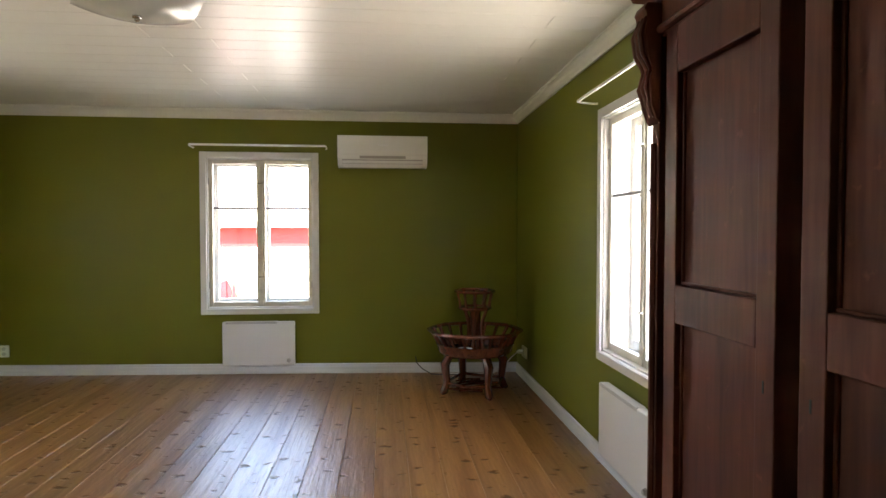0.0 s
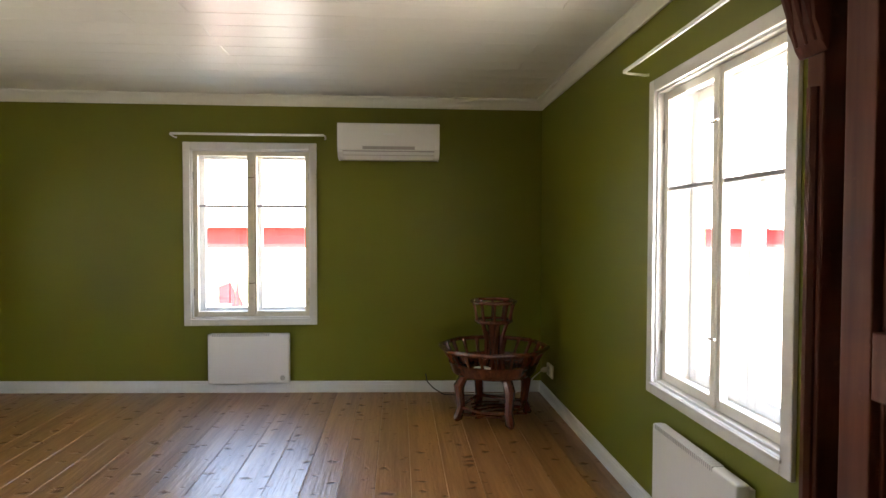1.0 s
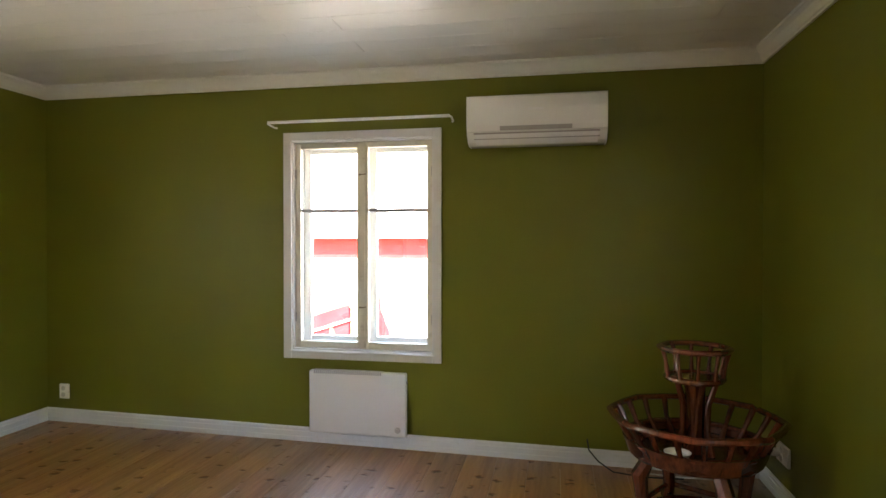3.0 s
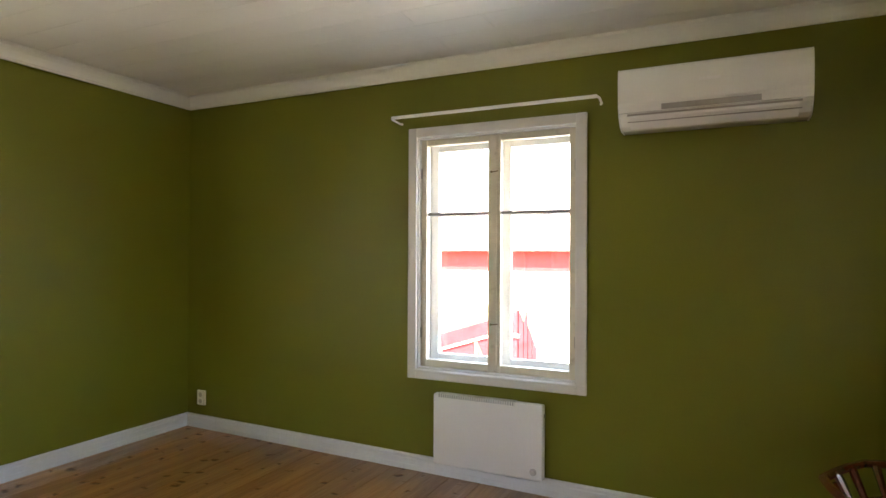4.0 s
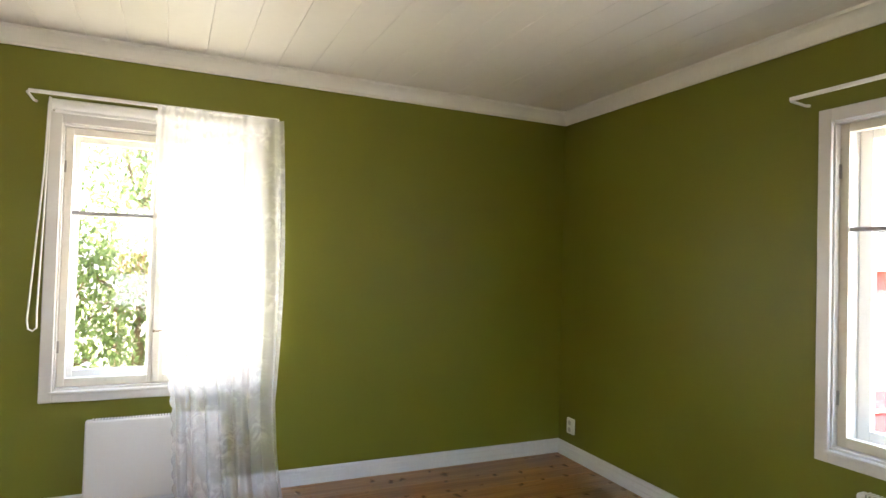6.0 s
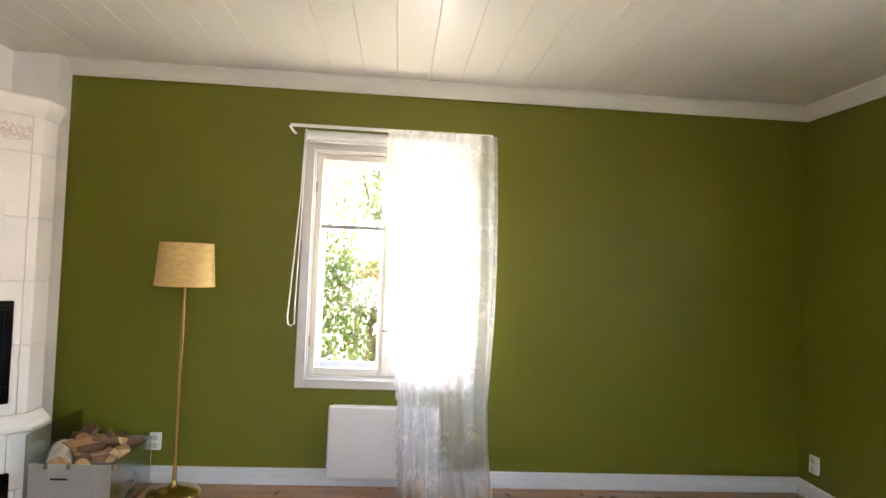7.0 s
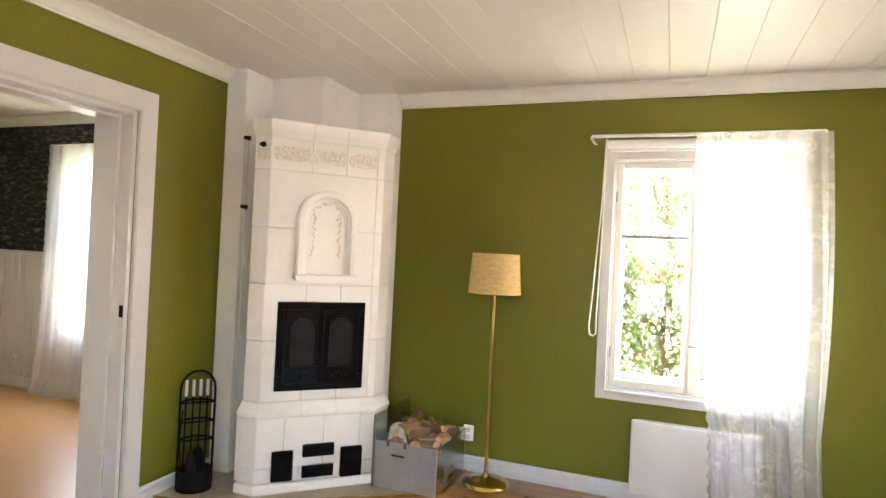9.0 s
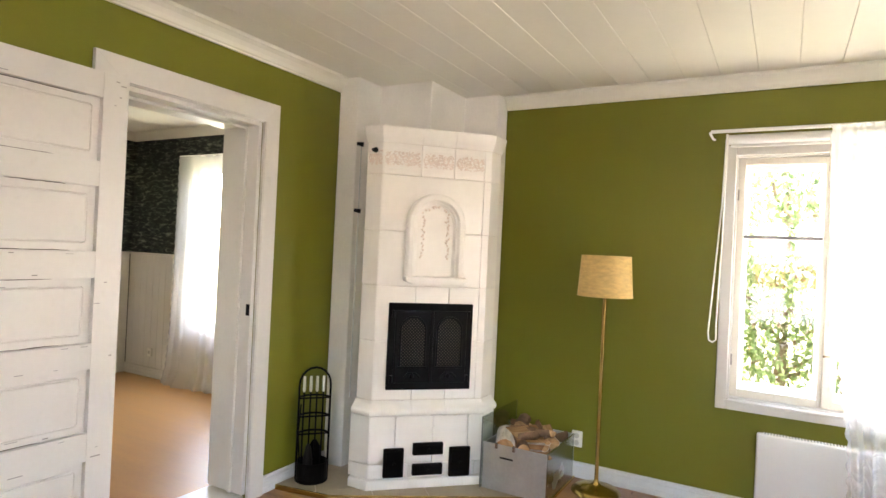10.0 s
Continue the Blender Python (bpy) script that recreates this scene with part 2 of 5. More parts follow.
def wallpaper_mat():
    """Near-black paper with loose grey-green leaf sprays."""
    m = bpy.data.materials.new("dark_leaf_wallpaper")
    m.use_nodes = True
    n, l = m.node_tree.nodes, m.node_tree.links
    p = n["Principled BSDF"]
    p.inputs["Roughness"].default_value = 0.6
    tc, mp = n.new("ShaderNodeTexCoord"), n.new("ShaderNodeMapping")
    mp.inputs["Scale"].default_value = (7, 7, 24)
    l.new(tc.outputs["Object"], mp.inputs["Vector"])
    nz = n.new("ShaderNodeTexNoise")
    nz.inputs["Scale"].default_value, nz.inputs["Detail"].default_value, nz.inputs["Distortion"].default_value = 1.7, 6, 0.7
    l.new(mp.outputs["Vector"], nz.inputs["Vector"])
    r = n.new("ShaderNodeValToRGB")
    e = r.color_ramp.elements
    e[0].position, e[0].color = 0.44, (0.009, 0.012, 0.011, 1)
    e[1].position, e[1].color = 0.72, (0.20, 0.23, 0.18, 1)
    e.new(0.56).color = (0.040, 0.052, 0.042, 1)
    l.new(nz.outputs["Fac"], r.inputs["Fac"])
    l.new(r.outputs["Color"], p.inputs["Base Color"])
    return m


OLIVE = make_mat("olive_wall_paint", (0.160, 0.160, 0.0150), 0.45, var=0.05, scale=1.2, fine=140, bump=0.012, spec=0.3)
WHITE = make_mat("white_trim_paint", (0.64, 0.62, 0.585), 0.32, var=0.04, scale=2, fine=50, bump=0.01, dirt=0.06)
# trim white for the skirting, with bluish daylight mixed into the colour
SKIRTING = make_mat("daylit_skirting_white", (0.66, 0.675, 0.69), 0.30, var=0.05, scale=2, fine=50, bump=0.01, dirt=0.08)
# aged cream, darkened to put the north window's backlit shade into the paint
CREAM = make_mat("aged_backlit_cream_paint", (0.66, 0.61, 0.49), 0.38, var=0.07, scale=3, fine=40, bump=0.012, dirt=0.30)
PALE_CREAM = make_mat("pale_cream_window_paint", (0.75, 0.715, 0.63), 0.38, var=0.06, scale=3, fine=40, bump=0.012, dirt=0.18)
CEILING = make_mat("white_ceiling_paint", (0.76, 0.73, 0.65), 0.36, var=0.03, scale=1.2, fine=30, bump=0.008, spec=0.36)
CORNICE = make_mat("cornice_paint", (0.74, 0.72, 0.64), 0.4, var=0.04, scale=2, fine=40, bump=0.01)
PLASTER = make_mat("white_plaster", (0.84, 0.81, 0.76), 0.7, var=0.06, scale=4, fine=70, bump=0.03)
TILE = make_mat("cream_glazed_tile", (0.86, 0.825, 0.76), 0.34, var=0.04, scale=5, fine=25, bump=0.004, coat=0.1)
RELIEF = make_mat("relief_rose_glaze", (0.82, 0.71, 0.62), 0.25, var=0.1, scale=30, fine=90, bump=0.01)
GROUT = make_mat("grey_grout", (0.73, 0.67, 0.59), 0.85, var=0.1, scale=10, fine=90, bump=0.02)
IRON = make_mat("black_cast_iron", (0.006, 0.006, 0.0065), 0.5, metal=0.0, spec=0.08, var=0.3, scale=8, fine=160, bump=0.02)
def mesh_mat():
    m = make_mat("sooty_mesh", (0.045, 0.038, 0.032), 0.6, metal=0.0, var=0.3, scale=20, fine=200, spec=0.15)
    n, l = m.node_tree.nodes, m.node_tree.links
    tc, mp = n.new("ShaderNodeTexCoord"), n.new("ShaderNodeMapping")
    mp.inputs["Rotation"].default_value = (0, radians(45), 0)
    l.new(tc.outputs["Object"], mp.inputs["Vector"])
    vo = n.new("ShaderNodeTexVoronoi")
    vo.inputs["Scale"].default_value, vo.inputs["Randomness"].default_value = 78, 0
    l.new(mp.outputs["Vector"], vo.inputs["Vector"])
    r = n.new("ShaderNodeValToRGB")
    r.color_ramp.elements[0].position, r.color_ramp.elements[0].color = 0.50, (0.004, 0.004, 0.004, 1)
    r.color_ramp.elements[1].position, r.color_ramp.elements[1].color = 0.62, (0.11, 0.09, 0.078, 1)
    l.new(vo.outputs["Distance"], r.inputs["Fac"])
    l.new(r.outputs["Color"], n["Principled BSDF"].inputs["Base Color"])
    return m


BRASS = make_mat("aged_brass", (0.52, 0.36, 0.12), 0.24, metal=1.0, var=0.15, scale=12, fine=90, bump=0.006)
IRON_MESH = mesh_mat()
STEEL = make_mat("galvanised_steel", (0.56, 0.57, 0.56), 0.36, metal=0.65, var=0.12, scale=7, fine=60, bump=0.008)
MIRROR_STEEL = make_mat("polished_steel", (0.52, 0.53, 0.53), 0.26, metal=1.0, var=0.06, scale=5, fine=40, bump=0.001)
LINEN = make_mat("straw_linen", (0.62, 0.42, 0.16), 0.8, var=0.18, scale=25, fine=260, bump=0.03, stretch=(1, 1, 3))
ENAMEL = make_mat("white_enamel", (0.74, 0.73, 0.71), 0.35, var=0.025, scale=2, fine=60, bump=0.005)
PLASTIC = make_mat("white_plastic", (0.76, 0.75, 0.70), 0.3, var=0.03, scale=3, fine=70, bump=0.004)
PALE_GREY = make_mat("pale_grey_plastic", (0.36, 0.34, 0.31), 0.4, var=0.08)
SOCKET_GREY = make_mat("light_grey_plastic", (0.50, 0.49, 0.46), 0.4, var=0.05)
GREY = make_mat("grey_plastic", (0.22, 0.21, 0.20), 0.4, var=0.1, scale=6, fine=70, bump=0.005)
BLACK = make_mat("black_rubber", (0.015, 0.014, 0.013), 0.5, var=0.2, scale=8, fine=80, bump=0.005)
PINE = wood_mat("lacquered_pine", (0.225, 0.080, 0.013), (0.43, 0.180, 0.035), 0.46, "y", knots=0.88, coat=1.0, bump=0.14, spec=0.8)
MAHOGANY = wood_mat("dark_mahogany", (0.086, 0.026, 0.0165), (0.165, 0.053, 0.034), 0.50, "z", coat=0.0, wear=0.16, spec=0.18)
RATTAN = wood_mat("varnished_bent_wood", (0.060, 0.012, 0.005), (0.165, 0.037, 0.013), 0.20, "z", coat=0.5, grain=2)
LAMINATE = make_mat("pale_laminate", (0.50, 0.268, 0.105), 0.37, var=0.08, scale=2, fine=30, bump=0.006, stretch=(6, 0.6, 1))
LOG_BARK = make_mat("brown_log_bark", (0.21, 0.12, 0.07), 0.85, var=0.4, scale=12, fine=60, bump=0.06, dirt=0.5)
BIRCH = make_mat("birch_bark", (0.60, 0.54, 0.47), 0.7, var=0.35, scale=9, fine=40, bump=0.05, stretch=(1, 4, 4), dirt=0.6)
SPLIT = wood_mat("split_wood", (0.34, 0.17, 0.07), (0.62, 0.38, 0.19), 0.75, "x", bump=0.06)
HEARTH = make_mat("beige_hearth_tile", (0.40, 0.33, 0.23), 0.35, var=0.08, scale=5, fine=40, bump=0.008)
GLASS = glass_mat("window_glass")
CLEAR = glass_mat("clear_side_glass", (0.82, 0.88, 0.86), 0.20)
LAMP_GLASS = make_mat("opal_glass", (0.88, 0.86, 0.78), 0.15, var=0.02, scale=3, fine=30, bump=0.0, coat=0.3)
CHROME = make_mat("dull_chrome", (0.55, 0.53, 0.50), 0.2, metal=1.0, var=0.05, scale=10, fine=60, bump=0.0)
LEAD = make_mat("grey_glazing_bar", (0.30, 0.30, 0.31), 0.5, var=0.08, scale=6, fine=60, bump=0.005)
OLD_BRASS = make_mat("tarnished_brass", (0.22, 0.17, 0.10), 0.45, metal=0.6, var=0.2, scale=20, fine=80, bump=0.005)
SHEER = sheer_mat("white_lace_net", 0.38, 0.14)
SHEER_PLAIN = sheer_mat("white_sheer_net", 0.34, 0.0)
PAPER = wallpaper_mat()
RED = make_mat("red_ochre_boards", (0.25, 0.022, 0.024), 0.8, var=0.2, scale=4, fine=40, bump=0.02, spec=0.12)
PALE = make_mat("pale_boards", (0.80, 0.79, 0.77), 0.7, var=0.05, scale=3, fine=30, bump=0.02)
GRAVEL = make_mat("pale_gravel", (0.55, 0.52, 0.46), 0.9, var=0.2, scale=2, fine=30, bump=0.05)
LEAF = leaf_mat("leaf_green", (0.10, 0.14, 0.06), (0.20, 0.26, 0.11))
BLOOM = make_mat("pale_blossom", (0.62, 0.56, 0.57), 0.7, var=0.1, scale=8, fine=20, bump=0.0)
GRASS = make_mat("lawn_green", (0.20, 0.225, 0.10), 0.9, var=0.3, scale=2, fine=40, bump=0.05)
BARK = make_mat("grey_bark", (0.13, 0.085, 0.055), 0.9, var=0.3, scale=8, fine=40, bump=0.05)


# ---- building helpers ----
def thing(name, at=(0, 0, 0), label="", category="", group="", kind="", turn=0.0):
    ob = new(name)
    ob.matrix_basis = pose(*at, 0, 0, turn)
    return tagged(ob, label, category, group, kind)


def mesh_of(name, bm, mat, smooth=False):
    bmesh.ops.recalc_face_normals(bm, faces=bm.faces)
    me = bpy.data.meshes.new(name)
    bm.to_mesh(me)
    bm.free()
    me.materials.append(mat)
    if smooth:
        for f in me.polygons:
            f.use_smooth = True
        me.set_sharp_from_angle(angle=radians(35))
    return me


def part(name, bm, mat, parent, label="", smooth=False, at=None):
    """One mesh object under a thing or under a part."""
    ob = new(name, mesh_of(name, bm, mat, smooth))
    ob.parent = parent
    if at is not None:
        ob.matrix_basis = at
    return tagged(ob, label)


def setting(name, bm, mat, label, category, smooth=False):
    ob = new(name, mesh_of(name, bm, mat, smooth))
    return tagged(ob, label, category, "", "structure")


def box(x0, x1, y0, y1, z0, z1, bevel=0.0, bm=None, seg=2, m=None):
    bm = bm or bmesh.new()
    t = bmesh.new()
    bmesh.ops.create_cube(t, size=1)
    for v in t.verts:
        v.co = Vector(((x0 + x1) / 2 + v.co.x * abs(x1 - x0), (y0 + y1) / 2 + v.co.y * abs(y1 - y0), (z0 + z1) / 2 + v.co.z * abs(z1 - z0)))
    if bevel:
        bmesh.ops.bevel(t, geom=t.edges[:], offset=bevel, segments=seg, affect='EDGES', profile=0.5)
    if m is not None:
        bmesh.ops.transform(t, matrix=m, verts=t.verts)
    return join(bm, t)


def join(bm, t):
    me = bpy.data.meshes.new("tmp")
    t.to_mesh(me)
    t.free()
    bm.from_mesh(me)
    bpy.data.meshes.remove(me)
    return bm


def prism(poly, z0, z1, bevel=0.0, bm=None, m=None):
    """Upright prism over a plan polygon."""
    bm = bm or bmesh.new()
    t = bmesh.new()
    lo = [t.verts.new((x, y, z0)) for x, y in poly]
    hi = [t.verts.new((x, y, z1)) for x, y in poly]
    t.faces.new(lo[::-1])
    t.faces.new(hi)
    for i in range(len(poly)):
        j = (i + 1) % len(poly)
        t.faces.new((lo[i], lo[j], hi[j], hi[i]))
    if bevel:
        bmesh.ops.bevel(t, geom=t.edges[:], offset=bevel, segments=2, affect='EDGES', profile=0.5)
    if m is not None:
        bmesh.ops.transform(t, matrix=m, verts=t.verts)
    return join(bm, t)


def sweep(profile, path, bm=None):
    """A profile of (out, z) carried along a plan path; out is to the left of the path, corners are mitred."""
    bm = bm or bmesh.new()
    rows = []
    for i, p in enumerate(path):
        a = Vector(path[i]) - Vector(path[i - 1]) if i else Vector(path[1]) - Vector(path[0])
        b = Vector(path[i + 1]) - Vector(path[i]) if i < len(path) - 1 else a
        na, nb = Vector((-a.y, a.x)).normalized(), Vector((-b.y, b.x)).normalized()
        mid = (na + nb) / max(0.2, 1 + na.dot(nb))
        rows.append([bm.verts.new((p[0] + mid.x * o, p[1] + mid.y * o, z)) for o, z in profile])
    k = len(profile)
    for r, s in zip(rows, rows[1:]):
        for i in range(k):
            j = (i + 1) % k
            bm.faces.new((r[i], r[j], s[j], s[i]))
    bm.faces.new(rows[0])
    bm.faces.new(rows[-1][::-1])
    return bm


def tube(pts, r, bm=None, sides=8, closed=False, flat=1.0):
    """A round rod through points; r may be one radius or one per point."""
    bm = bm or bmesh.new()
    pts = [Vector(p) for p in pts]
    k = len(pts)
    rs = r if isinstance(r, (list, tuple)) else [r] * k
    rings, up = [], Vector((0.123, 0.31, 0.94))
    for i, p in enumerate(pts):
        a = pts[(i - 1) % k] if closed or i else p
        b = pts[(i + 1) % k] if closed or i < k - 1 else p
        d = (b - a).normalized()
        s = d.cross(up)
        if s.length < 0.1:
            s = d.cross(Vector((1, 0, 0)))
        s.normalize()
        t = s.cross(d)
        up = t
        rings.append([bm.verts.new(p + (s * math.cos(2 * math.pi * q / sides) + t * math.sin(2 * math.pi * q / sides) * flat) * rs[i]) for q in range(sides)])
    if closed:
        best = min(range(sides), key=lambda o: (rings[-1][0].co - rings[0][o].co).length)
    for i in range(k if closed else k - 1):
        u, v = rings[i], rings[(i + 1) % k]
        if closed and i == k - 1:
            v = [v[(q + best) % sides] for q in range(sides)]
        for q in range(sides):
            w = (q + 1) % sides
            bm.faces.new((u[q], u[w], v[w], v[q]))
    if not closed:
        bm.faces.new(rings[0][::-1])
        bm.faces.new(rings[-1])
    return bm


def lathe(profile, bm=None, sides=32, centre=(0, 0)):
    """Turned body from (radius, z) rows, open ends closed by a cap."""
    bm = bm or bmesh.new()
    rings = [[bm.verts.new((centre[0] + r * math.cos(2 * math.pi * q / sides), centre[1] + r * math.sin(2 * math.pi * q / sides), z)) for q in range(sides)] for r, z in profile]
    for u, v in zip(rings, rings[1:]):
        for q in range(sides):
            w = (q + 1) % sides
            bm.faces.new((u[q], u[w], v[w], v[q]))
    bm.faces.new(rings[0][::-1])
    bm.faces.new(rings[-1])
    return bm


def arch(w, h, n=14):
    """Outline of a round-headed opening, centred on 0, from z 0 to h."""
    r = w / 2
    return [(-r, 0), (r, 0)] + [(r * math.cos(math.pi * i / n), h - r + r * math.sin(math.pi * i / n)) for i in range(n + 1)]


def upright(outline, y0, y1, bm=None, bevel=0.0):
    """An outline in (x, z) given depth from y0 to y1."""
    m = Matrix(((1, 0, 0, 0), (0, 0, 1, 0), (0, 1, 0, 0), (0, 0, 0, 1)))
    return prism(outline, y0, y1, bevel, bm, m)


def wall_cells(u0, u1, z0, z1, openings):
    us = sorted({u0, u1, *[o[0] for o in openings], *[o[1] for o in openings]})
    zs = sorted({z0, z1, *[o[2] for o in openings], *[o[3] for o in openings]})
    for a, b in zip(us, us[1:]):
        for c, d in zip(zs, zs[1:]):
            mu, mz = (a + b) / 2, (c + d) / 2
            if not any(o[0] < mu < o[1] and o[2] < mz < o[3] for o in openings):
                yield a, b, c, d


def wall(name, axis, at, thick, u0, u1, openings, mat, label, z1=2.385):
    """A wall with its openings; axis is the one that it runs along; it lies from at to at + thick on the other."""
    bm = bmesh.new()
    for a, b, c, d in wall_cells(u0, u1, -0.10, z1, openings):
        if axis == "x":
            box(a, b, at, at + thick, c, d, 0, bm)
        else:
            box(at, at + thick, a, b, c, d, 0, bm)
    bmesh.ops.remove_doubles(bm, verts=bm.verts, dist=1e-5)
    seen = {}
    for f in bm.faces:
        seen.setdefault(tuple(round(c, 3) for c in f.calc_center_median()), []).append(f)
    bmesh.ops.delete(bm, geom=[f for fs in seen.values() if len(fs) > 1 for f in fs], context='FACES')
    return setting(name, bm, mat, label, "wall")


# ---- the room: walls, floor, ceiling ----
XW, XE, YN, YS, H = -3.545, 1.216, 5.754, 0.545, 2.385
BACK = 0.28                        # far face of the south wall
T = 0.24
NWIN = (-1.712, -0.652, 0.518, 2.0)
WWIN = (2.665, 3.685, 0.56, 2.0)
EWIN = (2.505, 3.565, 0.525, 1.99)
C = 0.05                           # the openings lie behind the casing's inner edge
DOOR = (-2.165, -1.39, -0.10, 1.990)
HALL = (-0.52, 0.56, -0.10, 2.05)
R2S = -2.72                        # south wall of the next room
R2WIN = (-1.80, -0.80, 0.50, 2.04)

wall("wall_north", "x", YN, T, XW - T, XE + T, [(NWIN[0] + C, NWIN[1] - C, NWIN[2] + C, NWIN[3] - C)], OLIVE, "plain olive green painted wall with a window and air conditioner")
wall("wall_west", "y", XW - T, T, BACK, YN, [(WWIN[0] + C, WWIN[1] - C, WWIN[2] + C, WWIN[3] - C)], OLIVE, "plain olive green painted wall behind floor lamp and curtain")
wall("wall_east", "y", XE, T, R2S - T, YN, [(EWIN[0] + C, EWIN[1] - C, EWIN[2] + C, EWIN[3] - C)], OLIVE, "plain olive green painted wall beside the wardrobe")
wall("wall_south", "x", BACK, YS - BACK, XW, XE, [DOOR, HALL], OLIVE, "plain olive green painted wall with a white doorway")
wall("wall_next_room_west", "y", XW - T, T, R2S - T, BACK - 0.001, [R2WIN], PAPER, "dark leaf-patterned wallpaper above white wainscot")
wall("wall_next_room_south", "x", R2S - T, T, XW, XE, [], PAPER, "dark leaf-patterned wallpaper in the next room")
wall("wall_hall_partition", "y", -0.80, 0.12, R2S, BACK - 0.001, [], PLASTER, "plain white partition between hall and next room")
wall("wall_hall_end", "x", -1.4, 0.12, -0.68, XE, [], PLASTER, "plain white end wall of the hall")

PLANK = 0.189
floor = setting("floor", box(XW - T, XE + T, R2S - T, YN + T, -0.20, -0.10), GROUT, "lacquered knotty pine plank floor, orange brown", "floor")
hall_floor = setting("floor_hall", box(-0.68, XE, -1.28, BACK, -0.099, -0.03), LAMINATE, "pale laminate hall floor", "floor")
next_floor = setting("floor_next_room", box(XW, -0.80, R2S, BACK, -0.099, -0.004), LAMINATE, "pale orange laminate floor with a soft shine", "floor")
sill_bm = box(DOOR[0], DOOR[1], BACK, YS - 0.013, -0.099, 0.004, 0.004)
setting("threshold", sill_bm, WHITE, "worn white painted door threshold", "threshold")
setting("threshold_hall", box(HALL[0], HALL[1], BACK, YS - 0.013, -0.099, -0.03, 0.002), PINE, "pine threshold of the hall opening", "threshold")

# ceiling boards, end joints staggered; one mesh
cb = bmesh.new()
ROW = 0.185
y = 5.215 - 30 * ROW
row = 0
while y < YN:
    a, b = max(y, YS), min(y + ROW, YN)
    if b - a > 0.02:
        j = -1.04 if row % 2 == 0 else -1.375
        for x0, x1 in ((XW, j - 2.42), (j - 2.42, j), (j, j + 2.2), (j + 2.2, XE)):
            if x1 > XW and x0 < XE and x1 - max(x0, XW) > 0.01:
                box(max(x0, XW) + 0.0009, min(x1, XE) - 0.0009, a + 0.0009, b - 0.0009, H, H + 0.02, 0.0014, cb, 1)
    y += ROW
    row += 1
box(XW - T, XE + T, R2S - T, YN + T, H + 0.0205, H + 0.10, 0, cb)
setting("ceiling", cb, CEILING, "white painted board ceiling with a slight sheen", "ceiling")
setting("ceiling_next_room", box(XW, XE, R2S, BACK, H + 0.002, H + 0.02), CEILING, "white painted ceiling of the next room", "ceiling")

COVE = [(0.001, 2.298), (0.014, 2.298), (0.016, 2.306), (0.022, 2.312), (0.030, 2.330), (0.042, 2.350), (0.056, 2.364), (0.062, 2.368), (0.062, 2.3835), (0.001, 2.3835)]
setting("cornice", sweep(COVE, [(XE, YS), (XE, YN), (XW, YN), (XW, 1.335)]), CORNICE, "cream painted cove moulding under the ceiling", "cornice")
setting("cornice", sweep(COVE, [(-2.775, YS), (XE - 0.064, YS)]), CORNICE, "cream painted cove moulding under the ceiling", "cornice")
setting("cornice", sweep(COVE, [(-0.80, R2S), (-0.80, BACK)]), CORNICE, "cream cove moulding in the next room", "cornice")
setting("cornice", sweep(COVE, [(XW, BACK), (XW, R2S), (-0.864, R2S)]), CORNICE, "cream cove moulding in the next room", "cornice")
SKIRT = [(0.0, 0.001), (0.016, 0.001), (0.016, 0.030), (0.014, 0.034), (0.014, 0.064), (0.011, 0.070), (0.011, 0.084), (0.006, 0.093), (0.0, 0.094)]
SLOPE = 0.015                      # the old floor falls to the east


def fall(bm):
    for v in bm.verts:
        v.co.z -= SLOPE * (v.co.x + 3.5)
    return bm


setting("baseboard", fall(sweep(SKIRT, [(XE, 1.80), (XE, YN), (XW, YN), (XW, 1.335)])), SKIRTING, "white grooved skirting board along the floor", "baseboard")
setting("baseboard", fall(sweep(SKIRT, [(-2.775, YS), (-2.269, YS)])), SKIRTING, "white grooved skirting board beside the doorway", "baseboard")
setting("baseboard", fall(sweep(SKIRT, [(-1.264, YS), (-0.64, YS)])), SKIRTING, "white grooved skirting board behind the open door", "baseboard")
setting("baseboard", sweep([(o + 0.014, z) for o, z in SKIRT], [(XW, -0.9), (XW, R2S), (-0.80, R2S)]), WHITE, "white skirting board in the next room", "baseboard")


# wainscot of the next room: upright boards with a cap
def wainscot(axis, a, b, at):
    t = thing("wainscot", (0, 0, 0), "white painted tongue and groove wainscot below dark wallpaper", "wainscot", "", "structure")
    u, w = a, 0.095
    while u < b - 0.01:
        e = min(u + w, b)
        z1 = 0.50 if axis == "y" and u > R2WIN[0] - 0.12 and e < R2WIN[1] + 0.12 else 1.17
        bm = box(at, at + 0.012, u + 0.001, e - 0.001, 0.002, z1, 0.002, None, 1) if axis == "y" else box(u + 0.001, e - 0.001, at, at + 0.012, 0.002, z1, 0.002, None, 1)
        part("board", bm, WHITE, t)
        u = e
    return t


wainscot("y", R2S + 0.014, BACK - 0.004, XW + 0.0005)
wainscot("x", XW + 0.016, -0.82, R2S + 0.0005)
setting("trim", box(XW + 0.001, XW + 0.024, R2S + 0.026, R2WIN[0] - 0.085, 1.171, 1.195, 0.004), WHITE, "white cap rail on the wainscot", "trim")
setting("trim", box(XW + 0.001, -0.81, R2S + 0.001, R2S + 0.025, 1.171, 1.195, 0.004), WHITE, "white cap rail on the wainscot", "trim")


